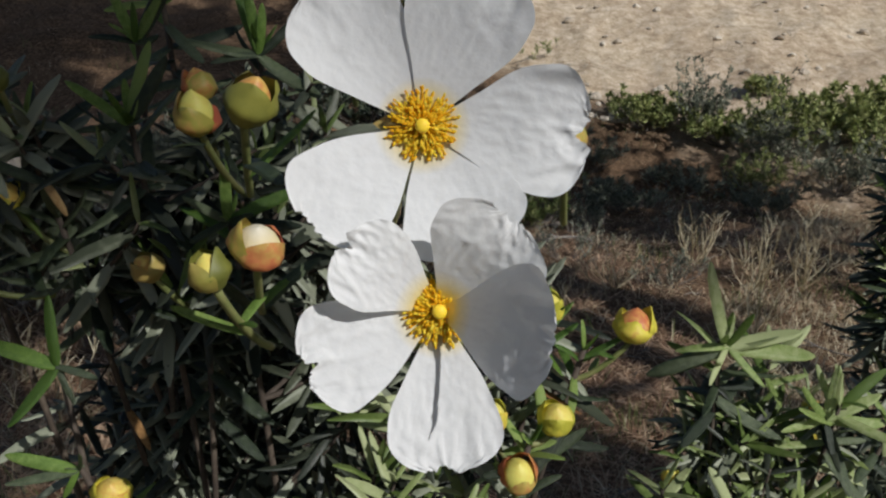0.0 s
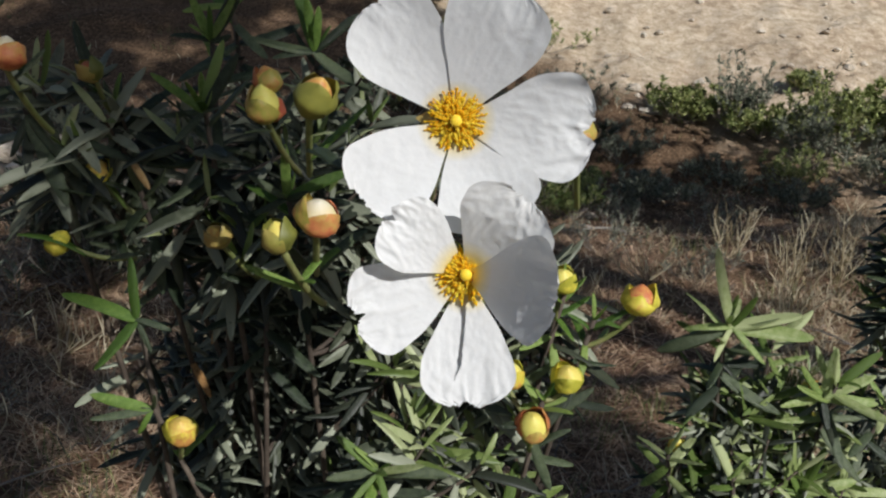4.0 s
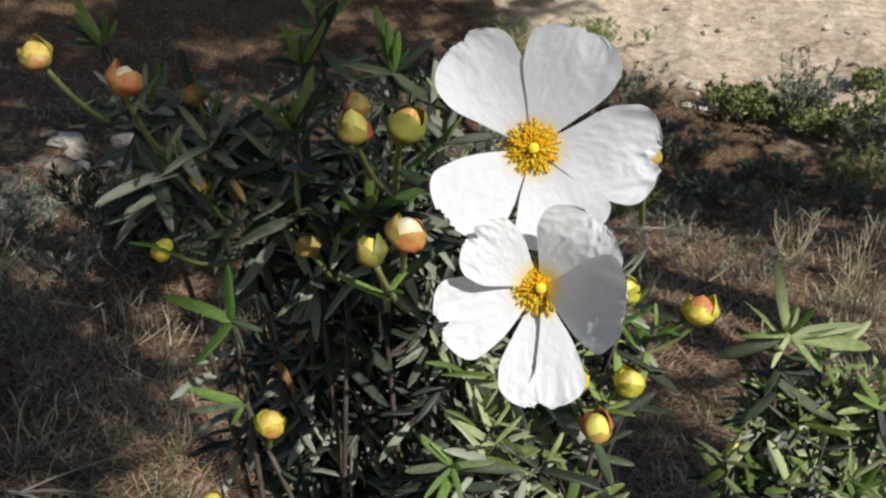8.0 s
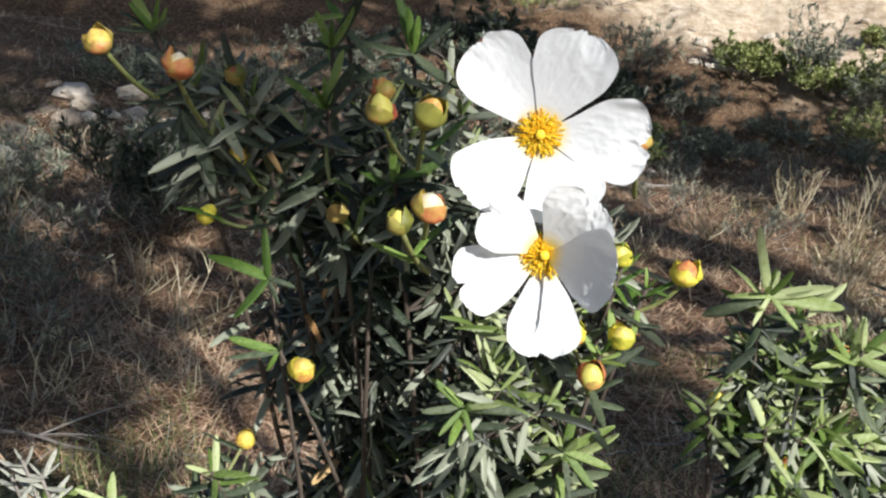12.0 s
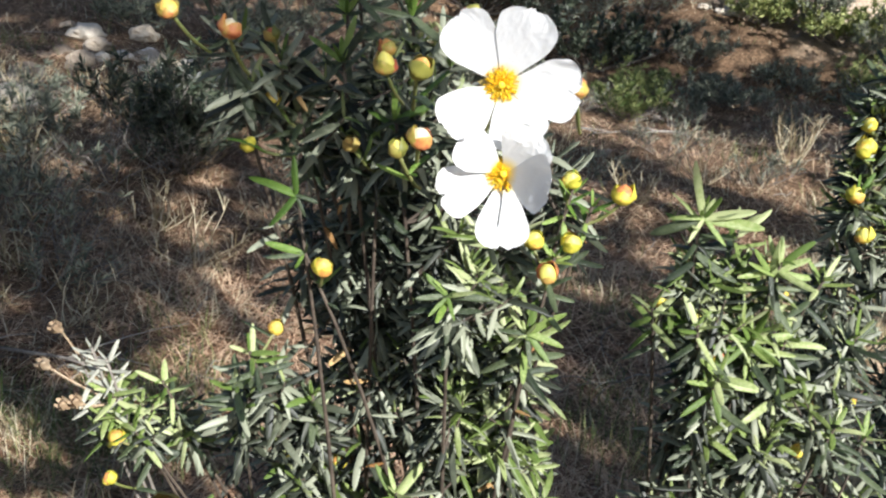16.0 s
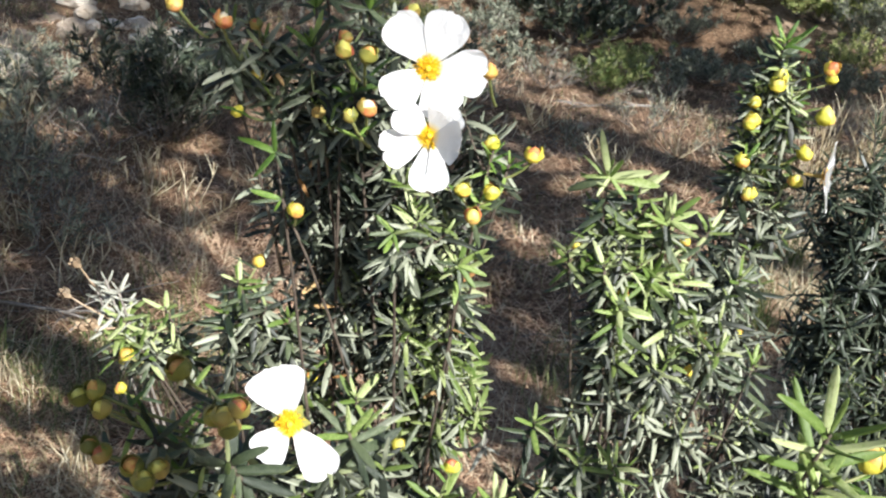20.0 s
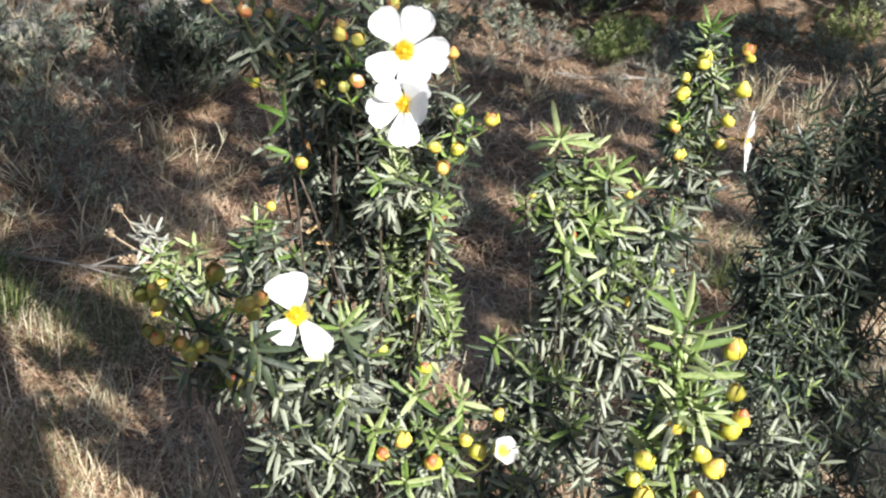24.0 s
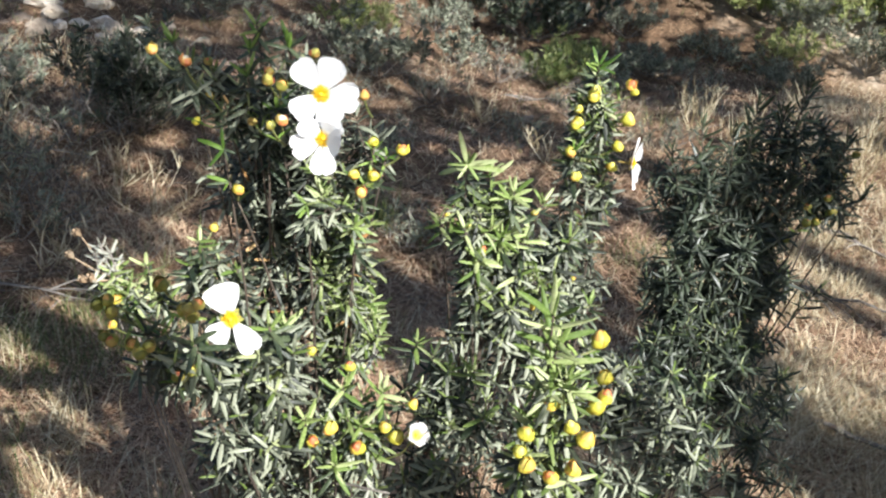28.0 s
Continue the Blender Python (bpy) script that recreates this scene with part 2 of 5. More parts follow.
def thing(name, label, category, at=(0, 0, 0), group="", kind=""):
    ob = new(name)
    ob.empty_display_size = 0.05
    ob.location = at
    return tagged(ob, label, category, group, kind)


def basis(y_axis, hint):
    """A turn whose y runs along y_axis and whose z leans to hint."""
    y = Vector(y_axis).normalized()
    x = y.cross(Vector(hint))
    if x.length < 1e-5:
        x = y.cross(Vector((0.3, 0.9, 0.2)))
    x.normalize()
    z = x.cross(y)
    return Matrix((x, y, z)).transposed()


class Bag:
    """Collects many small pieces into one mesh."""

    def __init__(self):
        self.v, self.f, self.n = [], [], 0

    def add(self, verts, faces):
        self.v.extend(verts)
        n = self.n
        self.f.extend(tuple(i + n for i in f) for f in faces)
        self.n += len(verts)

    def tube(self, path, r0, r1, sides=6, power=1.0):
        rings, faces, k = [], [], len(path)
        for i, p in enumerate(path):
            ahead = (path[min(i + 1, k - 1)] - path[max(i - 1, 0)]).normalized()
            turn = basis(ahead, (0.13, 0.2, 1) if abs(ahead.z) < 0.9 else (1, 0.1, 0.1))
            r = r0 + (r1 - r0) * (i / (k - 1)) ** power
            for s in range(sides):
                a = 2 * math.pi * s / sides
                rings.append(p + turn @ Vector((r * math.cos(a), 0, r * math.sin(a))))
        for i in range(k - 1):
            for s in range(sides):
                a, b = i * sides + s, i * sides + (s + 1) % sides
                faces.append((a, b, b + sides, a + sides))
        faces.append(tuple(range((k - 1) * sides, k * sides)))
        self.add(rings, faces)

    def mesh(self, name, mat, smooth=True):
        return mesh_of(name, self.v, self.f, mat, smooth)


def curve_points(a, b, bow, n=9):
    """A bent line from a to b; bow is the push at its middle."""
    a, b, c = Vector(a), Vector(b), (Vector(a) + Vector(b)) / 2 + Vector(bow)
    return [a * (1 - s) ** 2 + c * 2 * s * (1 - s) + b * s * s for s in [i / (n - 1) for i in range(n)]]


def leaf_shape(length, width, droop, fold, twist=0.0, fine=True):
    """A strap-shaped leaf from the origin along +y: even in width, blunt at the end, sunk along the midrib, its edges rolled under."""
    verts, faces = [], []
    rows = ((0, 0.42), (0.1, 0.8), (0.28, 0.97), (0.5, 1.0), (0.7, 0.93), (0.85, 0.74), (0.95, 0.42), (1.0, 0.1)) if fine else ((0, 0.45), (0.22, 0.95), (0.6, 0.98), (0.87, 0.68), (1.0, 0.12))
    for s, share in rows:
        w = width / 2 * share
        y, z = length * (s - 0.1 * droop * s * s), -droop * length * 0.42 * s * s
        t = twist * s
        for u, dz in ((-1, -0.2), (-0.72, 0.02), (0, -fold), (0.72, 0.02), (1, -0.2)):
            dz = dz * width * 0.5 * share - (0.1 * width if abs(u) == 1 else 0)
            verts.append(Vector((u * w * math.cos(t) - dz * math.sin(t), y, z + u * w * math.sin(t) + dz * math.cos(t))))
    for i in range(len(rows) - 1):
        for k in range(4):
            a = i * 5 + k
            faces.append((a, a + 1, a + 6, a + 5))
    return verts, faces


rnd = random.Random(7)
LEAF_MESHES = {}
for kind, mat in (("mature", LEAF), ("young", LEAF_YOUNG), ("fresh", LEAF_TIP), ("dry", LEAF_DRY), ("withered", LEAF_BROWN)):
    LEAF_MESHES[kind] = [mesh_of("leaf_" + kind, *leaf_shape(1, rnd.uniform(0.155, 0.21), rnd.uniform(-0.4, 0.9), rnd.uniform(0.25, 0.6), rnd.uniform(-0.8, 0.8)), mat) for _ in range(10)]
LEAF_RAW = [leaf_shape(1, rnd.uniform(0.16, 0.22), rnd.uniform(-0.35, 0.95), 0.45, rnd.uniform(-0.9, 0.9), False) for _ in range(14)]


def add_leaf_raw(bag, at, ahead, up, length, slim=1.0):
    verts, faces = rnd.choice(LEAF_RAW)
    m = basis(ahead, up) @ Matrix.Diagonal((length * slim, length, length))
    bag.add([at + m @ v for v in verts], faces)


SUNWARD = Vector((0.16, -0.68, 0.7)).normalized()


def whorl_leaves(path, length, count, add, spread=(20, 75), lean=0.5):
    """Opposite pairs of leaves down a stem from its tip: upright and short at the tip, spreading lower down."""
    k, turn = len(path), rnd.uniform(0, 6.28)
    for i in range(count):
        s = i / max(1, count - 1)
        where = (1 - s ** 1.35) * (k - 1)
        j = min(int(where), k - 2)
        at = path[j].lerp(path[j + 1], where - j)
        axis = (path[j + 1] - path[j]).normalized().lerp(SUNWARD, lean).normalized()
        frame3 = basis(axis, (0.2, 0.1, 1) if abs(axis.z) < 0.9 else (1, 0.2, 0))
        turn += 1.57 + rnd.uniform(-0.3, 0.3)
        for side in (0, math.pi):
            a = turn + side + rnd.uniform(-0.25, 0.25)
            out = frame3 @ Vector((math.cos(a), 0, math.sin(a)))
            tilt = radians(spread[0] + (spread[1] - spread[0]) * min(1, s * 1.6) + rnd.uniform(-14, 14))
            ahead = axis * math.cos(tilt) + out * math.sin(tilt)
            size = length * (0.5 + 0.5 * min(1, s * 3.5 + 0.15)) * rnd.uniform(0.72, 1.12)
            add(at, ahead, axis, size, s)


def shoot(shrub, tip, base, bow, leaf=0.036, pairs=9, leafy=0.13, thick=0.0034, young=0.45, name="shoot", dry=False, slim=1.0, spread=(26, 98), lean=0.5, tone="young"):
    """One stem from the shrub's base up to its tip, with its leaves as parts."""
    origin = shrub.location
    tip, base = Vector(tip) - origin, Vector(base) - origin
    path = curve_points(base, tip, bow, 14)
    bag = Bag()
    bag.tube(path, thick, 0.0013, 7)
    stem = link_part(name, bag.mesh(name, STEM if not dry else TWIG), shrub)
    total = (tip - base).length
    near = curve_points(base, tip, bow, 60)
    part_n = max(4, int(60 * leafy / total))
    top = near[-part_n:]

    def add(at, ahead, up, size, s):
        kind = "dry" if dry else (tone if s < young * rnd.uniform(0.7, 1.3) else "mature")
        m = Matrix.Translation(at) @ (basis(ahead, up) * size).to_4x4() @ Matrix.Diagonal((slim, 1, 1, 1))
        link_part("leaf", rnd.choice(LEAF_MESHES[kind]), stem, m)

    whorl_leaves(top, leaf, pairs, add, spread, lean)
    return near


def sprays(shrub, stems, regions, leaf=0.034, mat=None, name="foliage", slim=0.84, pairs=(5, 8)):
    """Side twigs that end in stars of leaves, filling rounded regions: middle x, y, z, half sizes, count, share of fresh leaves."""
    old, young, wood = Bag(), Bag(), Bag()
    origin = shrub.location
    knots = [p for path in stems for p in path[12::3]]
    for x, y, z, rx, ry, rz, count, fresh in regions:
        for _ in range(count):
            while True:
                d = Vector((rnd.uniform(-1, 1), rnd.uniform(-1, 1), rnd.uniform(-1, 1)))
                if d.length < 1:
                    break
            tip = Vector((x + d.x * rx, y + d.y * ry, z + d.z * rz)) - origin
            foot = min(knots, key=lambda p: (p - tip).length + (0.5 if p.z > tip.z - 0.012 else 0) + 0.6 * abs(tip.z - p.z - 0.04))
            side = curve_points(foot, tip, (rnd.uniform(-0.006, 0.006), rnd.uniform(-0.006, 0.006), -0.1 * (tip - foot).length), 24)
            wood.tube(side[::3] + side[-1:], 0.0015, 0.0008, 4)
            reach = (tip - foot).length
            leafy = max(6, min(23, int(24 * rnd.uniform(0.03, 0.055) / max(0.01, reach))))
            share = fresh * rnd.choice((0.25, 0.7, 1.0)) * 0.7

            def add(p, d, u, size, s):
                add_leaf_raw(young if s < share else old, p, d, u, size, slim)

            whorl_leaves(side[-leafy:], leaf * rnd.uniform(0.75, 1.15), rnd.randint(*pairs), add, (26, 108))
    tagged(link_part(name, old.mesh(name, mat or LEAF_MASS), shrub), kind="stuff")
    if young.n:
        tagged(link_part("fresh_leaves", young.mesh("fresh_leaves", LEAF_FRESH), shrub, label="fresh yellow-green young leaves"), kind="stuff")
    tagged(link_part("wood", wood.mesh("wood", STEM), shrub), kind="stuff")


def petal_mesh(length, width, cup, wrinkle, notch, seed, curl=0.0):
    """A crumpled petal from the origin along +y, facing +z: wedge-shaped base, broad uneven end."""
    nu, nv, verts, faces = 40, 46, [], []
    for i in range(nv + 1):
        s = i / nv
        half = width / 2 * (0.1 + 0.9 * math.sin(min(1.0, s * 1.22) * math.pi / 2) ** 1.4) * (1 if s < 0.78 else math.sqrt(max(0.02, 1 - ((s - 0.78) / 0.235) ** 2.0)) * 0.98 + 0.02)
        for k in range(nu + 1):
            u = 2 * k / nu - 1
            rim = 1 + 0.035 * noise.noise((u * 2.4 + seed, seed * 1.7, 0.3)) + 0.022 * noise.noise((u * 7 + seed, 2.1, seed)) + 0.008 * noise.noise((u * 19 + seed, 4.1, seed)) - notch * math.exp(-((u - 0.15) / 0.2) ** 2)
            x = u * half * (1 + 0.05 * noise.noise((s * 4, u * 2 + seed, 5)))
            y = s * length * (1 - (1 - rim) * s ** 3)
            edge = s ** 2
            z = cup * length * (s * s * 0.55 - 0.1 * s) + abs(u) ** 2 * half * 0.16 * s
            z -= curl * length * max(0, s - 0.6) ** 2 * 2.2
            p = (x / width + seed, y / length + 0.3 * noise.noise((x / width * 3, y / length * 3, seed)), seed)
            crease = (1 - abs(noise.noise((p[0] * 3.2, p[1] * 2.2, seed * 2)))) ** 7 + 0.7 * (1 - abs(noise.noise((p[0] * 7.5, p[1] * 3.6, seed * 3)))) ** 6
            z += wrinkle * length * (0.2 + 0.8 * edge) * min(1, s * 2) * (0.014 * noise.noise((p[0] * 2.6, p[1] * 2.4, seed)) + 0.016 * crease * edge + 0.007 * (1 - abs(noise.noise((p[0] * 9 + 1.7 * p[1], p[1] * 8, seed * 1.3)))) ** 5 + 0.005 * (1 - abs(noise.noise((p[0] * 19, p[1] * 15 - 2 * p[0], seed)))) ** 4 + 0.003 * noise.noise((p[0] * 24, p[1] * 9, 1.5)))
            verts.append(Vector((x, y, z)))
    for i in range(nv):
        for k in range(nu):
            a = i * (nu + 1) + k
            faces.append((a, a + 1, a + nu + 2, a + nu + 1))
    me = mesh_of("petal", verts, faces, PETAL)
    return me


def stamen_mesh(radius, count, seed):
    r, bag = random.Random(seed), Bag()
    for i in range(count):
        s = math.sqrt((i + 0.5) / count)
        a = i * 2.39996 + r.uniform(-0.2, 0.2)
        rim = radius * (0.2 + 0.86 * s) * r.uniform(0.66, 1.24)
        out = Vector((math.cos(a), math.sin(a), 0))
        foot, head = out * rim * 0.3, out * rim + Vector((0, 0, radius * (0.5 - 0.26 * s) * r.uniform(0.8, 1.2)))
        bag.tube([foot, (foot + head) / 2 + Vector((0, 0, radius * 0.1)), head], 0.0003, 0.00026, 4)
        e = 0.00047 * r.uniform(0.8, 1.3)
        ax = (out * 1.2 + Vector((r.uniform(-0.6, 0.6), r.uniform(-0.6, 0.6), 0.5))).normalized()
        bag.tube([head - ax * e * 1.5, head - ax * e * 0.7, head + ax * e * 0.5, head + ax * e * 1.4], e * 0.45, e * 0.4, 6)
        n = bag.n - 24
        for q in range(6, 18):
            c = head - ax * e * 0.7 if q < 12 else head + ax * e * 0.5
            bag.v[n + q] = c + (bag.v[n + q] - c) * 1.9
    return bag.mesh("stamen_ring", STAMEN)


def flower(shrub, at, normal, up, petals, boss=0.0095, seed=1, name="flower", label="open white flower with five crumpled petals"):
    """petals: rows of angle (degrees, anticlockwise from up's right), length, width, lift, cup, wrinkle, notch, curl."""
    n = Vector(normal).normalized()
    right = Vector(up).cross(n).normalized()
    turn = Matrix((right, n.cross(right), n)).transposed()
    bag = Bag()
    for i in range(6):
        a = i * 1.047
        d = Vector((math.cos(a), math.sin(a), 0))
        bag.add([d * 0.001, d * 0.007 + Vector((-d.y, d.x, 0)) * 0.005 + Vector((0, 0, -0.002)), d * 0.014 + Vector((0, 0, -0.001)), d * 0.007 - Vector((-d.y, d.x, 0)) * 0.005 + Vector((0, 0, -0.002))], [(0, 1, 2, 3)])
    bag.tube([Vector((0, 0, -0.022)), Vector((0, 0, -0.01)), Vector((0, 0, -0.004)), Vector((0, 0, 0.0005))], 0.0013, 0.0035, 8)
    head = link_part(name, bag.mesh("receptacle", BUD_OLIVE), shrub, Matrix.Translation(Vector(at) - shrub.location) @ turn.to_4x4(), label)
    for i, (angle, length, width, lift, cup, wrinkle, notch, curl) in enumerate(petals):
        m = pose(0, 0, 0.0006 + 0.0007 * (i % 3), 0, 0, angle - 90) @ pose(0, 0, 0, lift, 0, 0)
        link_part("petal", petal_mesh(length, width, cup, wrinkle, notch, seed * 3.7 + i * 1.93, curl), head, m)
    link_part("stamen_ring", stamen_mesh(boss, 300, seed), head, pose(0, 0, 0.001), "dense ring of golden yellow stamens")
    bag = Bag()
    bag.tube([Vector((0, 0, z)) for z in (0.0, 0.0035, 0.006, 0.0068)], 0.0014, 0.0014, 10)
    for q in range(10, 30):
        bag.v[q] = Vector((bag.v[q].x * 1.5, bag.v[q].y * 1.5, bag.v[q].z))
    link_part("pistil", bag.mesh("pistil", PISTIL), head, pose(0, 0, 0.001))
    return head


def ovoid(radius, height, sides, rings, bend, cover=1.0, seed=0.0, thick=1.0):
    verts, faces = [], []
    for i in range(rings + 1):
        s = i / rings
        r = radius * math.sin(math.pi * (0.04 + 0.96 * s) ** 0.85) ** 0.72 * (1 if s < 1 else 0.06)
        for k in range(sides + (cover < 1)):
            a = 2 * math.pi * cover * k / sides - math.pi * cover
            q = r * thick * (1 + 0.05 * noise.noise((math.cos(a) * 1.5 + seed, math.sin(a) * 1.5, s * 3)))
            if cover < 1:
                q *= 1 + 0.06 * (1 - abs(2 * k / sides - 1))
            verts.append(Vector((q * math.cos(a), q * math.sin(a) + bend * s * s, height * s)))
    cols = sides + (cover < 1)
    for i in range(rings):
        for k in range(sides):
            a, b = i * cols + k, i * cols + (k + 1) % cols
            faces.append((a, b, b + cols, a + cols))
    return verts, faces


def sepal_shape(radius, height, spread, seed):
    """A keeled, pointed sepal hugging a bud: it rises from the base and ends in a loose tip."""
    verts, faces, n, c = [], [], 8, 6
    for i in range(n + 1):
        s = i / n
        r = radius * (1.06 * math.sin(math.pi * (0.1 + 0.8 * s)) ** 0.6 + 0.1 * noise.noise((seed, s * 4, 1)))
        r += radius * 0.24 * max(0, s - 0.8) / 0.2
        half = spread * (1 - max(0, s - 0.45) / 0.55) ** 0.45 + 0.03
        for k in range(c + 1):
            u = 2 * k / c - 1
            a = u * half
            q = r * (1 + 0.12 * (1 - abs(u)) - 0.03 * abs(u) + 0.1 * noise.noise((u * 2 + seed, s * 3, seed)) + 0.045 * noise.noise((u * 6, s * 7 + seed, seed)))
            verts.append(Vector((q * math.sin(a), q * math.cos(a), height * s)))
    for i in range(n):
        for k in range(c):
            a = i * (c + 1) + k
            faces.append((a, a + 1, a + c + 2, a + c + 1))
    return verts, faces


BUD_BODY = [mesh_of("bud", *ovoid(r, h, 14, 10, b, 1.0, s), BUD_CORE) for s, r, h, b in ((0, 0.0062, 0.0135, 0.0006), (3, 0.0058, 0.015, 0.0012), (6, 0.0064, 0.0125, 0.0))]
BUD_OPENING = [mesh_of("bud", *ovoid(0.0059, 0.0118, 18, 12, 0.0008, 1.0, 2.0), PETAL)]
SEPAL = [mesh_of("sepal", *sepal_shape(0.0066, h, c, s), BUD) for s, h, c in ((1, 0.0132, 1.25), (5, 0.0114, 1.4), (8, 0.0086, 1.05))]
SEPAL_RED = [mesh_of("sepal", *sepal_shape(0.0066, h, c, s), BUD_RED) for s, h, c in ((1, 0.0132, 1.25), (5, 0.0114, 1.4), (8, 0.0086, 1.05))]
SEPAL_OLIVE = [mesh_of("sepal", *sepal_shape(0.0066, h, c, s), BUD_OLIVE) for s, h, c in ((1, 0.0145, 1.45), (5, 0.0138, 1.5), (8, 0.0125, 1.2))]


STEMS = {}


def bud(shrub, at, size=1.0, way=None, olive=False, opening=False, to=None, red=False):
    """A bud wrapped in three sepals on a short stalk; at is its middle."""
    way = Vector(way or (rnd.uniform(-0.5, 0.5), rnd.uniform(-0.7, 0.2), 1)).normalized()
    turn = Matrix.Rotation(rnd.uniform(0, 6.28), 4, "Z")
    base = Vector(at) - shrub.location - way * 0.0075 * size
    m = Matrix.Translation(base) @ way.to_track_quat("Z", "Y").to_matrix().to_4x4() @ turn @ Matrix.Scale(size, 4)
    ob = link_part("bud", rnd.choice(BUD_OPENING if opening else BUD_BODY), shrub, m, "olive green unopened bud" if olive else "bud about to open, white petals showing" if opening else "unopened bud wrapped in red-brown sepals" if red else "unopened bud wrapped in yellow-green and reddish sepals")
    for k, me in enumerate(SEPAL_OLIVE if olive else SEPAL_RED if red or opening else SEPAL):
        link_part("sepal", me, ob, pose(0, 0, 0, 0, 0, 120 * k + rnd.uniform(-15, 15)))
    bag = Bag()
    if to:
        end = Vector(to) - shrub.location
    else:
        below = [p for path in STEMS.get(shrub.name, []) for p in path if 0.006 < base.z - p.z < 0.07]
        end = min(below, key=lambda p: (p - base).length + 0.5 * abs(base.z - p.z - 0.025), default=base - way * 0.02)
        if (end - base).length > 0.045:
            end = base - way * 0.012 + Vector((rnd.uniform(-0.01, 0.01), 0.035, -0.018))
    line = curve_points(end, base + way * 0.001, (0, 0, -0.006), 8)
    bag.tube(line, 0.0014, 0.0013, 6)
    link_part("bud_stalk", bag.mesh("bud_stalk", STEM_GREEN), shrub)
    for k in range(rnd.randint(2, 4)):
        p = line[rnd.randint(1, 6)]
        d = Vector((rnd.uniform(-1, 1), rnd.uniform(-1, 1), rnd.uniform(0.1, 1.0))).normalized()
        link_part("leaf", rnd.choice(LEAF_MESHES["mature" if rnd.random() < 0.6 else "young"]), shrub, Matrix.Translation(p) @ (basis(d, (0, -0.3, 1)) * rnd.uniform(0.016, 0.032)).to_4x4())
    return ob


# ---- the ground: one sheet, nearly level, with a sandy bank rising beyond ----
def height(x, y):
    z = 0.075 * max(0.0, -x - 0.7) * min(1, max(0, y / 3)) - 0.035 * max(0.0, min(y, 9) - 5) * (1 if x > 0 else max(0, 1 + x))
    rise = max(0.0, y + 0.12 * x - 9.6)
    z += 0.46 * rise if rise < 7 else 3.22 + 0.12 * (min(rise, 40) - 7)
    z += 0.16 * noise.noise((x * 0.45, y * 0.45, 3.1)) * min(1, max(0.15, y / 6)) + 0.045 * noise.noise((x * 1.9, y * 1.9, 0.4)) + 0.018 * noise.noise((x * 6, y * 6, 1.7))
    if rise > 0:
        z += min(1, rise) * (0.12 * noise.noise((x * 0.9, y * 0.6, 7.0)) + 0.05 * noise.noise((x * 2.6, y * 2.0, 8.0)) + 0.03 * noise.noise((x * 7, y * 6, 2.0)))
    return z


def spaced(lo, hi, fine_lo, fine_hi, step, grow=1.16):
    mid = [fine_lo + i * step for i in range(int((fine_hi - fine_lo) / step) + 1)]
    right, left, d = [mid[-1]], [mid[0]], step
    while right[-1] < hi:
        d *= grow
        right.append(right[-1] + d)
    d = step
    while left[-1] > lo:
        d *= grow
        left.append(left[-1] - d)
    return left[:0:-1] + mid + right[1:]


def build_ground():
    xs, ys = spaced(-900, 900, -4.5, 7.0, 0.065), spaced(-600, 1500, 0.4, 15.0, 0.065)
    verts = [(x, y, height(x, y)) for y in ys for x in xs]
    w = len(xs)
    faces = [(j * w + i, j * w + i + 1, j * w + i + w + 1, j * w + i + w) for j in range(len(ys) - 1) for i in range(w - 1)]
    tagged(new("ground", mesh_of("ground", verts, faces, GROUND)), "brown forest soil with needle litter, rising to a pale sandy bank", "ground", kind="structure")


build_ground()


def on_ground(x, y, lift=0.0):
    return Vector((x, y, height(x, y) + lift))


# ---- rockrose shrubs ----
def shrub(label, base):
    return thing("rockrose_shrub", label, "shrub", on_ground(*base), "rockrose shrubs")


def grow(s, base, rows, bow=0.04, arch=0.32, slim=1.0, gap=0.0078, spread=(26, 98), lean=0.5, tone=""):
    """rows: tip x, y, z, leaf length, pairs, share of young leaves."""
    stems = []
    for x, y, z, leaf, pairs, young in rows:
        b = on_ground(base[0] + rnd.uniform(-0.05, 0.05), base[1] + rnd.uniform(-0.05, 0.05), -0.02)
        mid = Vector((-(x - b.x) * arch, -(y - b.y) * arch, 0.3 * arch * (z - b.z))) + Vector((rnd.uniform(-bow, bow), rnd.uniform(-bow, bow), 0))
        stems.append(shoot(s, (x, y, z), b, mid, leaf, pairs, gap * pairs, young=young, slim=slim, spread=spread, lean=lean, tone=tone or ("fresh" if z < 1.06 else "young")))
    STEMS[s.name] = stems
    return stems


def dry_twig(s, a, b, curl, seed):
    """A crooked bare grey twig with a few curled brown leaves."""
    r, bag, dead = random.Random(seed), Bag(), Bag()
    o = s.location
    line = [p - o + Vector((r.gauss(0, curl), r.gauss(0, curl), r.gauss(0, curl))) for p in curve_points(a, b, (r.gauss(0, 0.02), r.gauss(0, 0.02), 0.015), 8)]
    line = [line[0]] + [(line[i - 1] + line[i] * 2 + line[i + 1]) / 4 for i in range(1, 7)] + [line[7]]
    bag.tube(line, 0.0024, 0.0011, 6)
    twig = link_part("dry_twig", bag.mesh("dry_twig", TWIG), s, label="bare curled grey twig with withered leaves")
    for k in range(6):
        d = Vector((r.gauss(0, 1), r.gauss(0, 1), r.gauss(0, 0.8))).normalized()
        link_part("leaf", r.choice(LEAF_MESHES["dry"]), twig, Matrix.Translation(line[7].lerp(line[5], r.random())) @ (basis(d, (0, 0, 1)) * r.uniform(0.014, 0.03)).to_4x4())


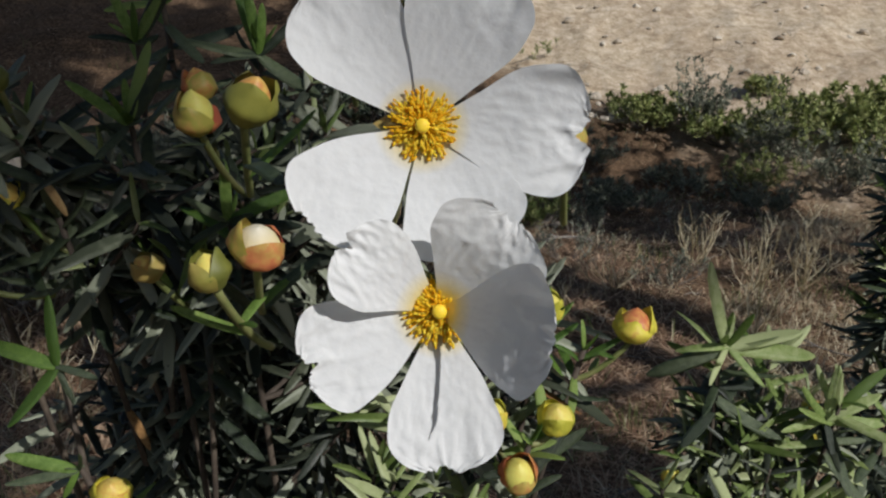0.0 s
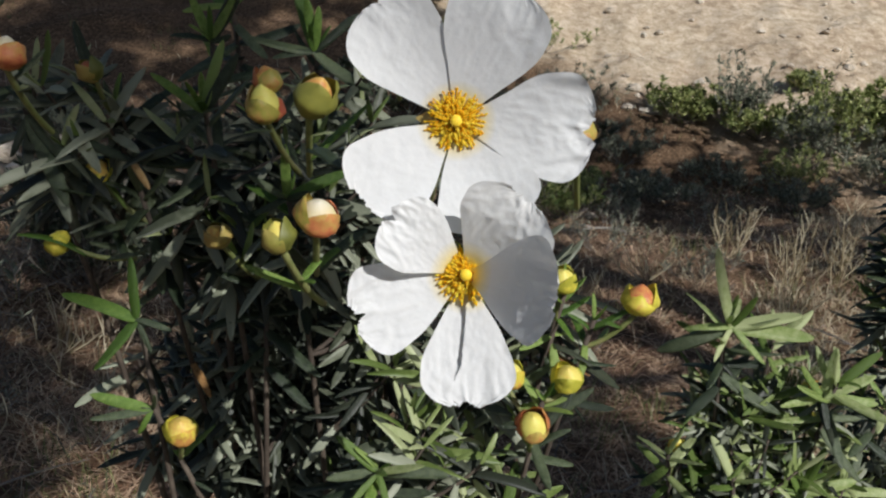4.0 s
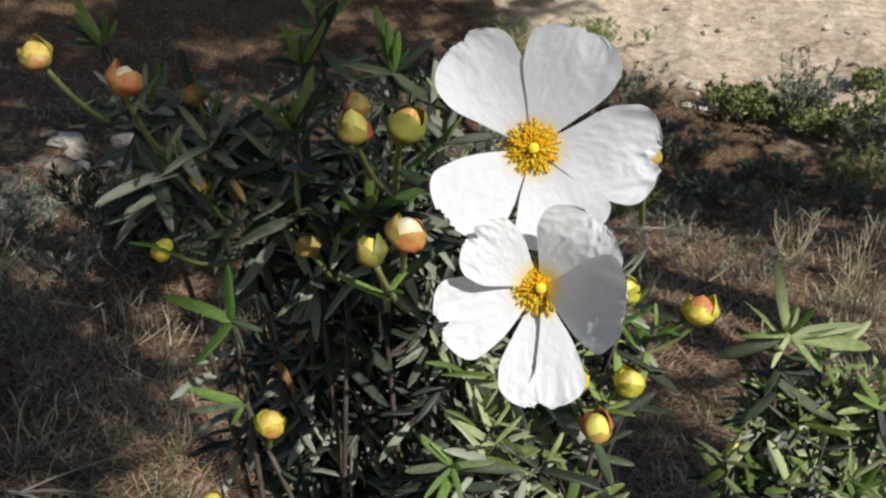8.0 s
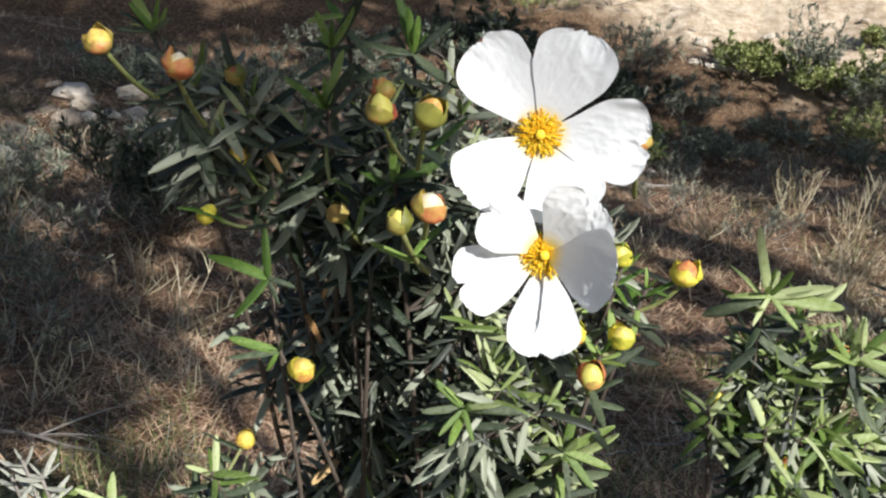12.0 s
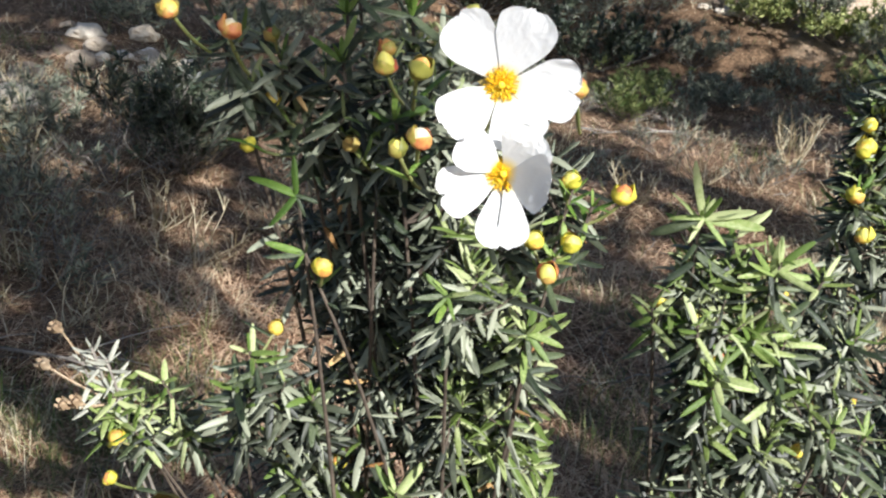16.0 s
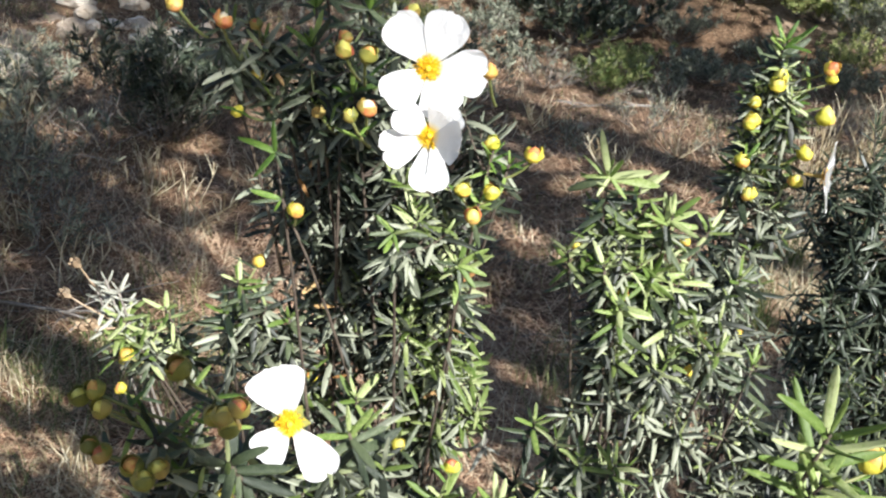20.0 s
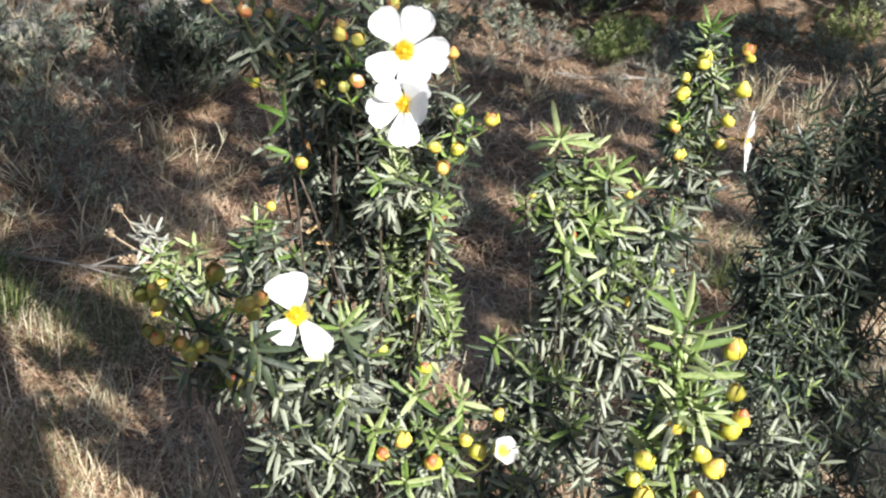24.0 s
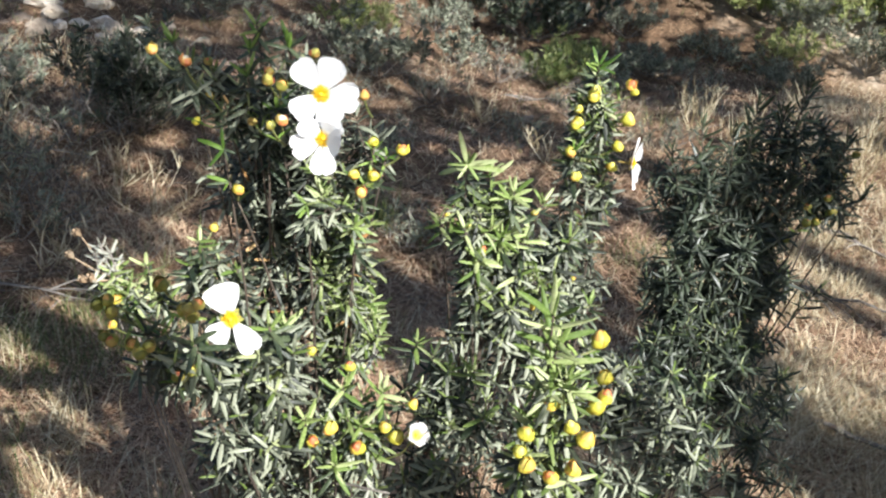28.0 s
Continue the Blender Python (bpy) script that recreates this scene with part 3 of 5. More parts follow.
def star(s, heart, rows):
    """Single leaves from one heart; rows: run in millimetres to the right, up and towards the path, and the kind."""
    at = Vector(heart) - s.location
    for right, up, near, kind in rows:
        d = Vector((right, -near, up)) * 0.001
        face = Vector((0.1, -0.8, 0.6)) + Vector((rnd.uniform(-0.3, 0.3), 0, rnd.uniform(-0.3, 0.3)))
        link_part("leaf", rnd.choice(LEAF_MESHES[kind]), s, Matrix.Translation(at) @ (basis(d, face) * d.length).to_4x4())


# the flowering shrub in the middle
BASE = (-0.04, 0.52)
main = shrub("bushy rockrose with narrow sticky leaves, buds and two open white flowers", BASE)
stems = grow(main, BASE, [
    (-0.223, 0.345, 1.246, 0.026, 4, 0.3), (-0.131, 0.375, 1.243, 0.028, 5, 0.3), (-0.092, 0.43, 1.24, 0.03, 5, 0.2), (-0.129, 0.36, 1.21, 0.032, 6, 0.1),
    (-0.134, 0.41, 1.272, 0.034, 7, 0.5), (-0.085, 0.346, 1.176, 0.026, 5, 0.2), (-0.154, 0.342, 1.112, 0.014, 2, 0.0), (-0.146, 0.341, 1.067, 0.014, 2, 0.0),
    (-0.032, 0.312, 1.062, 0.03, 6, 0.2), (0.028, 0.343, 1.026, 0.036, 7, 0.5), (-0.099, 0.365, 1.13, 0.036, 7, 0.0), (-0.014, 0.458, 0.968, 0.04, 8, 0.4),
    (-0.002, 0.443, 0.886, 0.043, 9, 0.9), (0.048, 0.506, 0.818, 0.046, 9, 0.8), (0.028, 0.464, 0.777, 0.044, 9, 0.8), (0.044, 0.47, 0.852, 0.042, 8, 0.9),
    (0.046, 0.352, 1.142, 0.024, 6, 0.6), (0.062, 0.357, 1.128, 0.025, 6, 0.4), (0.04, 0.335, 1.094, 0.027, 6, 0.4),
    (-0.063, 0.36, 0.852, 0.038, 8, 0.5), (-0.052, 0.34, 0.806, 0.036, 8, 0.4), (-0.178, 0.372, 1.205, 0.034, 8, 0.05), (-0.16, 0.36, 1.17, 0.034, 8, 0.0),
], gap=0.0066)
inner = grow(main, BASE, [(-0.12, 0.5, 1.1, 0.036, 6, 0.0), (-0.16, 0.47, 1.0, 0.036, 6, 0.0), (-0.06, 0.5, 1.12, 0.036, 6, 0.0), (0.0, 0.52, 1.0, 0.036, 6, 0.0), (-0.12, 0.53, 0.93, 0.036, 6, 0.0), (-0.04, 0.53, 1.05, 0.036, 6, 0.0)])
STEMS[main.name] = stems
sprays(main, stems + inner, [
    (-0.12, 0.385, 1.175, 0.085, 0.045, 0.034, 34, 0.12), (-0.19, 0.37, 1.205, 0.035, 0.03, 0.025, 8, 0.1), (-0.07, 0.41, 1.2, 0.035, 0.04, 0.03, 10, 0.3),
    (-0.01, 0.35, 1.068, 0.045, 0.035, 0.04, 16, 0.4), (-0.002, 0.43, 0.94, 0.052, 0.05, 0.1, 58, 1.0), (0.02, 0.47, 0.8, 0.058, 0.05, 0.06, 44, 1.0), (0.0, 0.41, 1.13, 0.05, 0.04, 0.05, 22, 0.0)], 0.037)
sprays(main, stems + inner, [
    (-0.11, 0.455, 1.05, 0.075, 0.05, 0.085, 110, 0.0), (-0.08, 0.455, 0.92, 0.07, 0.06, 0.1, 60, 0.08), (-0.05, 0.52, 0.82, 0.07, 0.05, 0.15, 24, 0.0), (-0.03, 0.48, 0.64, 0.09, 0.08, 0.1, 24, 0.0)], 0.036, name="inner_foliage")
for heart, rows in (
    ((-0.223, 0.342, 1.246), ((-11, 27, 5, "young"), (-15, 10, 8, "mature"), (4, 18, 4, "young"), (-20, 0, 4, "mature"), (12, 8, 10, "mature"), (-6, 14, 12, "young"))),
    ((-0.131, 0.372, 1.243), ((-9, 20, 4, "young"), (12, 24, 2, "young"), (18, 32, 0, "mature"), (-16, 6, 8, "mature"), (14, 2, 10, "mature"), (2, 15, 8, "young"))),
    ((-0.092, 0.427, 1.24), ((-12, 38, 4, "young"), (4, 22, 10, "young"), (22, 22, 5, "mature"), (30, -20, 12, "mature"), (-40, 4, 8, "mature"), (-20, 0, 12, "mature"), (-4, 28, 8, "young"))),
    ((-0.129, 0.357, 1.211), ((-21, 19, 8, "young"), (7, 34, 4, "young"), (-18, -2, 10, "mature"), (-8, -14, 14, "mature"), (16, 28, 4, "mature"), (-4, 14, 14, "young"), (14, 4, 12, "mature"))),
    ((-0.085, 0.342, 1.177), ((-1, 25, 5, "young"), (26, 17, 5, "young"), (12, 6, 12, "mature"), (30, 2, 6, "mature"), (-16, 10, 8, "mature"), (-12, -6, 12, "mature"))),
    ((-0.154, 0.339, 1.113), ((-34, 18, 6, "young"), (-4, 30, 4, "young"), (18, 0, 6, "mature"), (-18, -25, 6, "young"), (8, -16, 4, "mature"))),
    ((-0.146, 0.338, 1.068), ((-31, 7, 6, "young"), (-28, -4, 8, "mature"), (-5, -13, 6, "young"), (6, 12, 8, "mature"))),
    ((-0.032, 0.309, 1.063), ((-17, 19, 6, "fresh"), (31, 8, 6, "mature"), (20, 12, 12, "fresh"), (-11, -14, 10, "fresh"), (8, -12, 14, "fresh"), (-22, -2, 8, "mature"), (2, 12, 16, "fresh"))),
    ((0.028, 0.34, 1.028), ((-17, 22, 6, "fresh"), (26, 22, 6, "fresh"), (-16, -16, 10, "fresh"), (20, -18, 10, "fresh"), (6, 14, 14, "fresh"), (-24, 4, 10, "mature"), (6, -24, 8, "mature"), (28, 0, 10, "fresh")))):
    star(main, heart, rows)
star(main, (-0.21, 0.352, 1.203), ((20, -40, 6, "mature"), (28, -26, 8, "mature"), (-8, -20, 4, "mature")))
star(main, (-0.16, 0.348, 1.187), ((11, -12, 6, "withered"), (26, 8, 4, "mature"), (-24, 10, 6, "mature")))
UP = (0, -0.05, 1)
flower(main, (-0.008, 0.252, 1.227), (0.03, -1, 0.12), UP, [
    (131, 0.0475, 0.0335, 8, 0.1, 0.7, 0.0, 0.1), (71, 0.046, 0.0355, 9, 0.1, 1.4, 0.02, 0.2), (1, 0.046, 0.037, 5, 0.12, 2.0, 0.06, 0.15),
    (-62, 0.038, 0.036, 9, 0.1, 0.8, 0.04, 0.1), (224, 0.0415, 0.033, 7, 0.12, 0.6, 0.0, 0.05)], 0.0086, 1)
flower(main, (0.0, 0.24, 1.177), (0.02, -1, 0.22), UP, [
    (148, 0.035, 0.026, 26, 0.16, 1.9, 0.08, 0.4), (58, 0.038, 0.033, 36, 0.14, 1.7, 0.03, 0.35), (-4, 0.047, 0.034, 52, 0.08, 1.2, 0.0, 0.0),
    (-84, 0.044, 0.032, 5, 0.08, 1.7, 0.03, 0.0), (207, 0.04, 0.031, 6, 0.1, 1.8, 0.09, 0.05)], 0.0086, 2)
for a, b, c in (((-0.008, 0.272, 1.224), (-0.03, 0.4, 1.12), (0, 0, 0.03)), ((0.0, 0.26, 1.172), (-0.01, 0.4, 1.05), (0, 0, 0.03))):
    bag = Bag()
    bag.tube([p - main.location for p in curve_points(b, a, c, 10)], 0.0017, 0.0013, 6)
    link_part("flower_stalk", bag.mesh("flower_stalk", STEM_GREEN), main)
for x, y, z, size, tone in (
    (-0.089, 0.315, 1.232, 0.85, 3), (-0.089, 0.312, 1.222, 1.1, 3), (-0.056, 0.25, 1.232, 1.05, 1), (-0.051, 0.24, 1.194, 1.1, 2), (-0.064, 0.235, 1.186, 0.8, 1), (-0.113, 0.329, 1.16, 0.85, 1),
    (-0.236, 0.305, 1.243, 1.05, 3), (-0.19, 0.3, 1.236, 1.1, 2), (-0.178, 0.346, 1.227, 0.8, 1), (-0.178, 0.355, 1.18, 0.8, 0), 
    (-0.129, 0.33, 1.064, 1.1, 0), (0.083, 0.36, 1.141, 1.2, 0), (0.05, 0.335, 1.107, 1.05, 0), (0.036, 0.33, 1.084, 1.1, 3), (0.044, 0.35, 1.149, 1.0, 0), (0.024, 0.34, 1.104, 1.05, 0),
    (-0.038, 0.34, 1.257, 0.95, 4), (0.037, 0.285, 1.225, 0.95, 3)):
    bud(main, (x, y, z), size, olive=tone == 1, opening=tone == 2, red=tone in (3, 4) and (tone == 3 or rnd.random() < 0.6))

bud(main, (-0.192, 0.338, 1.147), 0.85, way=(-1, -0.1, 0.2), to=(-0.158, 0.35, 1.14))
for _ in range(16):
    p = rnd.choice(STEMS[main.name])[rnd.randint(38, 57)]
    d = Vector((rnd.uniform(-1, 1), rnd.uniform(-1, 0.2), rnd.uniform(-0.6, 0.5))).normalized()
    link_part("withered_leaf", rnd.choice(LEAF_MESHES["withered"]), main, Matrix.Translation(p) @ (basis(d, (0, -0.4, 1)) * rnd.uniform(0.018, 0.03)).to_4x4(), "withered brown leaf")

# low growth at its foot, nearest the camera
BASE = (0.06, 0.36)
low = shrub("low side growth of the rockrose with yellow buds", BASE)
stems = grow(low, BASE, [
    (0.010, 0.179, 0.822, 0.038, 8, 0.6), (0.045, 0.25, 0.83, 0.038, 8, 0.5), (0.101, 0.25, 0.832, 0.038, 8, 0.7), (0.079, 0.214, 0.8, 0.036, 8, 0.7), (0.05, 0.2, 0.74, 0.038, 8, 0.6),
    (0.129, 0.4, 0.832, 0.036, 8, 0.5), (0.155, 0.4, 0.814, 0.036, 8, 0.4), (0.22, 0.38, 0.808, 0.038, 8, 0.5), (0.181, 0.38, 0.805, 0.036, 8, 0.5), (0.244, 0.34, 0.762, 0.038, 8, 0.4), (0.182, 0.3, 0.69, 0.036, 8, 0.3), (-0.05, 0.3, 0.72, 0.036, 8, 0.2)])
sprays(low, stems, [
    (0.065, 0.24, 0.775, 0.075, 0.05, 0.05, 26, 0.8), (0.19, 0.38, 0.755, 0.07, 0.06, 0.055, 32, 0.3), (0.04, 0.26, 0.66, 0.1, 0.07, 0.07, 28, 0.2), (0.2, 0.34, 0.64, 0.09, 0.08, 0.08, 30, 0.1)], 0.036)
for x, y, z, size in ((0.042, 0.186, 0.809, 1.15), (0.022, 0.177, 0.79, 0.9), (0.078, 0.201, 0.773, 1.15), (0.112, 0.204, 0.809, 0.9), (0.128, 0.201, 0.799, 1.15), (0.145, 0.22, 0.84, 0.8), (0.05, 0.26, 0.86, 0.9), (0.0, 0.25, 0.88, 0.7)):
    bud(low, (x, y, z), size * 1.2)
flower(low, (0.153, 0.19, 0.812), (0.45, -0.6, 0.66), (0, 0, 1), [(a, 0.018, 0.022, 24, 0.3, 2.0, 0.1, -0.3) for a in (10, 82, 154, 226, 298)], 0.002, 9, "closing_flower", "half-closed crumpled white flower")
bag = Bag()
bag.tube([p - low.location for p in curve_points((0.1, 0.25, 0.72), (0.146, 0.212, 0.789), (0.02, 0, -0.01), 9)], 0.0016, 0.0013, 6)
link_part("flower_stalk", bag.mesh("flower_stalk", STEM_GREEN), low)

for k, (a, b) in enumerate((((0.03, 0.27, 0.7), (-0.05, 0.2, 0.77)), ((0.12, 0.42, 0.64), (0.15, 0.46, 0.72)), ((0.1, 0.44, 0.66), (0.165, 0.47, 0.69)), ((0.02, 0.24, 0.68), (0.12, 0.18, 0.71)), ((-0.03, 0.24, 0.72), (-0.08, 0.2, 0.76)), ((0.06, 0.2, 0.66), (0.15, 0.16, 0.68)), ((0.0, 0.3, 0.78), (-0.03, 0.24, 0.83)), ((0.04, 0.36, 0.8), (0.08, 0.3, 0.86)))):
    dry_twig(low, a, b, 0.006, 120 + k)

# branch towards the camera with a flower facing it
BASE = (-0.04, 0.44)
front = shrub("rockrose branch with olive buds and one white flower", BASE)
stems = grow(front, BASE, [
    (-0.017, 0.084, 1.0, 0.039, 8, 0.2), (-0.09, 0.125, 0.915, 0.041, 8, 0.5), (-0.15, 0.06, 0.985, 0.039, 7, 0.1), (-0.085, 0.03, 1.0, 0.039, 7, 0.1), (-0.06, 0.16, 0.86, 0.039, 8, 0.3)])
sprays(front, stems, [(-0.07, 0.13, 0.9, 0.06, 0.05, 0.055, 22, 0.3), (-0.14, 0.07, 0.945, 0.05, 0.03, 0.04, 10, 0.2), (-0.02, 0.12, 0.93, 0.04, 0.04, 0.05, 12, 0.3), (-0.06, 0.2, 0.79, 0.08, 0.06, 0.07, 22, 0.1), (-0.08, 0.28, 0.68, 0.09, 0.06, 0.08, 26, 0.1), (-0.07, 0.36, 0.56, 0.1, 0.07, 0.08, 26, 0.0)], 0.036)
flower(front, (-0.054, 0.065, 1.014), (0.16, -1, 0.36), UP, [
    (112, 0.041, 0.041, 8, 0.12, 0.8, 0.0, 0.1), (234, 0.031, 0.027, 8, 0.1, 0.8, 0.0, 0.1), (-47, 0.044, 0.027, 10, 0.1, 1.1, 0.06, 0.1)], 0.008, 3)
bag = Bag()
bag.tube([p - front.location for p in curve_points((-0.07, 0.17, 0.9), (-0.052, 0.085, 1.01), (0, 0, 0.02), 9)], 0.0017, 0.0013, 6)
link_part("flower_stalk", bag.mesh("flower_stalk", STEM_GREEN), front)
for x, y, z, size in ((-0.08, 0.006, 1.053, 0.8), (-0.072, 0.01, 1.057, 0.8), (-0.077, 0.008, 1.043, 0.8), (-0.088, 0.012, 1.047, 0.75), (-0.199, 0.055, 1.014, 0.85), (-0.183, 0.053, 1.008, 0.8), (-0.189, 0.057, 1.02, 0.8), (-0.179, 0.042, 0.98, 0.85), (-0.188, 0.045, 0.983, 0.75),
                      (-0.137, 0.018, 0.985, 0.9), (-0.146, 0.02, 0.992, 0.85), (-0.13, 0.025, 0.99, 0.8), (-0.126, 0.048, 1.053, 1.0), (-0.11, 0.055, 0.939, 0.85), (-0.098, 0.06, 0.945, 0.8)):
    bud(front, (x, y, z), size * 1.2, olive=True, to=(-0.125, 0.1, z - 0.05))

# the shoot thick with yellow buds
BASE = (0.34, 0.36)
budded = shrub("rockrose shoot with fresh green leaves and many yellow buds", BASE)
stems = grow(budded, BASE, [
    (0.288, 0.062, 1.075, 0.056, 6, 1.6), (0.3, 0.075, 1.03, 0.05, 7, 1.3), (0.313, 0.085, 0.99, 0.046, 8, 1.1), (0.29, 0.09, 0.93, 0.04, 8, 0.9), (0.33, 0.11, 0.92, 0.04, 8, 0.8), (0.285, 0.09, 0.88, 0.038, 8, 0.7)], slim=0.74, gap=0.0085, spread=(16, 62), lean=0.2, tone="fresh")
sprays(budded, stems, [(0.312, 0.09, 0.96, 0.03, 0.025, 0.045, 12, 1.3), (0.305, 0.1, 0.87, 0.045, 0.035, 0.05, 16, 1.0), (0.32, 0.16, 0.76, 0.06, 0.06, 0.08, 20, 0.3)], 0.04)
for x, y, z, size in ((0.352, 0.136, 1.017, 1.2), (0.369, 0.15, 0.962, 1.1), (0.354, 0.088, 0.96, 1.25), (0.366, 0.095, 0.968, 1.0), (0.305, 0.086, 0.956, 1.25), (0.282, 0.066, 0.925, 1.15), (0.353, 0.091, 0.911, 1.2), (0.288, 0.065, 0.884, 1.15), (0.345, 0.09, 0.87, 1.1), (0.28, 0.08, 0.89, 0.9), (0.318, 0.07, 0.868, 1.0), (0.33, 0.068, 0.94, 1.0)):
    bud(budded, (x, y, z), size * 1.2, to=(0.32, 0.12, z - 0.02))

# the second leafy shrub
BASE = (0.24, 0.62)
second = shrub("leafy rockrose with pale green shoot tips and small buds", BASE)
stems = grow(second, BASE, [
    (0.165, 0.493, 1.09, 0.04, 7, 0.5), (0.243, 0.5, 1.056, 0.04, 8, 0.7), (0.205, 0.52, 1.075, 0.038, 8, 0.6), (0.29, 0.52, 1.04, 0.036, 8, 0.4), (0.234, 0.502, 0.982, 0.042, 9, 0.65), (0.136, 0.475, 1.006, 0.034, 7, 0.8),
    (0.176, 0.465, 1.0, 0.036, 8, 0.5), (0.202, 0.458, 0.958, 0.04, 8, 0.6), (0.27, 0.52, 0.975, 0.038, 8, 0.5), (0.344, 0.55, 0.975, 0.036, 8, 0.3), (0.271, 0.5, 0.876, 0.04, 8, 0.55), (0.327, 0.5, 0.9, 0.038, 8, 0.4),
    (0.19, 0.52, 0.94, 0.036, 8, 0.3), (0.21, 0.49, 0.88, 0.038, 8, 0.4), (0.33, 0.62, 0.9, 0.036, 8, 0.2), (0.4, 0.6, 0.84, 0.038, 8, 0.3)], tone="fresh")
sprays(second, stems, [
    (0.215, 0.52, 1.005, 0.06, 0.05, 0.06, 36, 0.9), (0.25, 0.53, 0.9, 0.085, 0.06, 0.075, 56, 0.45), (0.26, 0.54, 0.78, 0.1, 0.07, 0.08, 42, 0.15), (0.33, 0.58, 0.93, 0.05, 0.05, 0.07, 16, 0.15), (0.25, 0.56, 0.62, 0.1, 0.08, 0.1, 30, 0.0)], 0.037)
for x, y, z, size in ((0.183, 0.503, 0.989, 0.9), (0.208, 0.496, 0.955, 1.0), (0.147, 0.499, 1.003, 0.8), (0.285, 0.616, 0.985, 0.9), (0.24, 0.53, 1.04, 0.8), (0.3, 0.5, 0.87, 0.9), (0.32, 0.56, 0.89, 0.8), (0.36, 0.56, 0.9, 0.8)):
    bud(second, (x, y, z), size)
star(second, (0.168, 0.49, 1.09), ((-19, 50, 4, "fresh"), (41, 18, 6, "fresh"), (-30, 4, 10, "fresh"), (-46, -20, 8, "mature"), (20, -18, 14, "fresh"), (8, 22, 14, "fresh"), (55, 4, 6, "fresh"), (-12, -20, 12, "fresh")))
star(second, (0.236, 0.5, 1.045), ((-20, 22, 6, "fresh"), (30, 22, 4, "fresh"), (36, 2, 8, "fresh"), (-30, -6, 10, "fresh"), (6, -24, 12, "mature"), (2, 34, 4, "fresh")))
star(second, (0.233, 0.5, 0.975), ((-36, 10, 8, "fresh"), (8, 38, 6, "fresh"), (36, 16, 8, "fresh"), (30, -16, 12, "fresh"), (-22, -24, 10, "fresh"), (0, -34, 8, "fresh"), (-14, 28, 10, "fresh")))

# the tall shoot with the flower seen from the side
BASE = (0.4, 0.74)
tall = shrub("upright rockrose shoot with yellow buds and one white flower", BASE)
stems = grow(tall, BASE, [(0.347, 0.633, 1.235, 0.041, 14, 0.35), (0.36, 0.63, 1.17, 0.039, 9, 0.2), (0.33, 0.61, 1.1, 0.039, 8, 0.2), (0.38, 0.65, 1.12, 0.039, 8, 0.2), (0.39, 0.66, 1.02, 0.039, 8, 0.1)])
sprays(tall, stems, [(0.352, 0.635, 1.135, 0.036, 0.03, 0.085, 40, 0.6), (0.365, 0.65, 0.98, 0.055, 0.05, 0.09, 30, 0.2), (0.375, 0.66, 0.82, 0.07, 0.06, 0.1, 28, 0.0)], 0.036)
flower(tall, (0.425, 0.622, 1.088), (0.93, -0.3, 0.1), (0.1, 0, 1), [(a, 0.043, 0.031, 8, 0.08, 1.0, 0.02, 0.1) for a in (100, 172, 244, 316, 28)], 0.009, 5)
for x, y, z, size in ((0.346, 0.615, 1.191, 1.15), (0.346, 0.615, 1.2, 0.9), (0.327, 0.62, 1.166, 0.9), (0.33, 0.618, 1.146, 1.1), (0.325, 0.609, 1.142, 0.9), (0.404, 0.605, 1.163, 1.25), (0.4, 0.615, 1.215, 1.0), (0.41, 0.64, 1.2, 0.8), (0.324, 0.598, 1.101, 1.0), (0.336, 0.584, 1.067, 1.0), (0.4, 0.63, 1.112, 1.1), (0.395, 0.62, 1.08, 1.0)):
    bud(tall, (x, y, z), size * 1.2, to=(0.36, 0.64, z - 0.025))

# left: low growth with the dry heads
BASE = (-0.16, 0.57)
left = shrub("low rockrose with dry brown seed heads and few buds", BASE)
stems = grow(left, BASE, [
    (-0.356, 0.43, 0.862, 0.036, 9, 0.7), (-0.195, 0.36, 0.966, 0.034, 8, 0.4), (-0.303, 0.43, 0.882, 0.03, 7, 0.7), (-0.33, 0.42, 0.83, 0.034, 8, 0.6), (-0.215, 0.385, 0.915, 0.036, 8, 0.2), (-0.15, 0.4, 0.91, 0.036, 8, 0.2), (-0.17, 0.43, 0.83, 0.036, 8, 0.5), (-0.13, 0.43, 0.81, 0.036, 8, 0.4), (-0.29, 0.45, 0.82, 0.034, 8, 0.4)])
sprays(left, stems, [(-0.335, 0.44, 0.825, 0.05, 0.03, 0.035, 14, 0.8), (-0.18, 0.4, 0.885, 0.06, 0.04, 0.05, 24, 0.15), (-0.15, 0.43, 0.81, 0.07, 0.05, 0.05, 20, 0.4), (-0.19, 0.5, 0.75, 0.1, 0.06, 0.06, 14, 0.1)], 0.036)
for tip in ((-0.372, 0.43, 0.905), (-0.358, 0.43, 0.895), (-0.385, 0.435, 0.885)):
    shoot(left, tip, on_ground(-0.18, 0.56), (0, 0, 0), 0.026, 6, 0.05, dry=True)
for x, y, z, size in ((-0.18, 0.385, 0.979, 0.9), (-0.34, 0.41, 0.826, 1.1), (-0.344, 0.399, 0.787, 1.0), (-0.131, 0.434, 0.821, 1.0), (-0.174, 0.43, 0.823, 1.1), (-0.35, 0.42, 0.81, 0.7)):
    bud(left, (x, y, z), size)
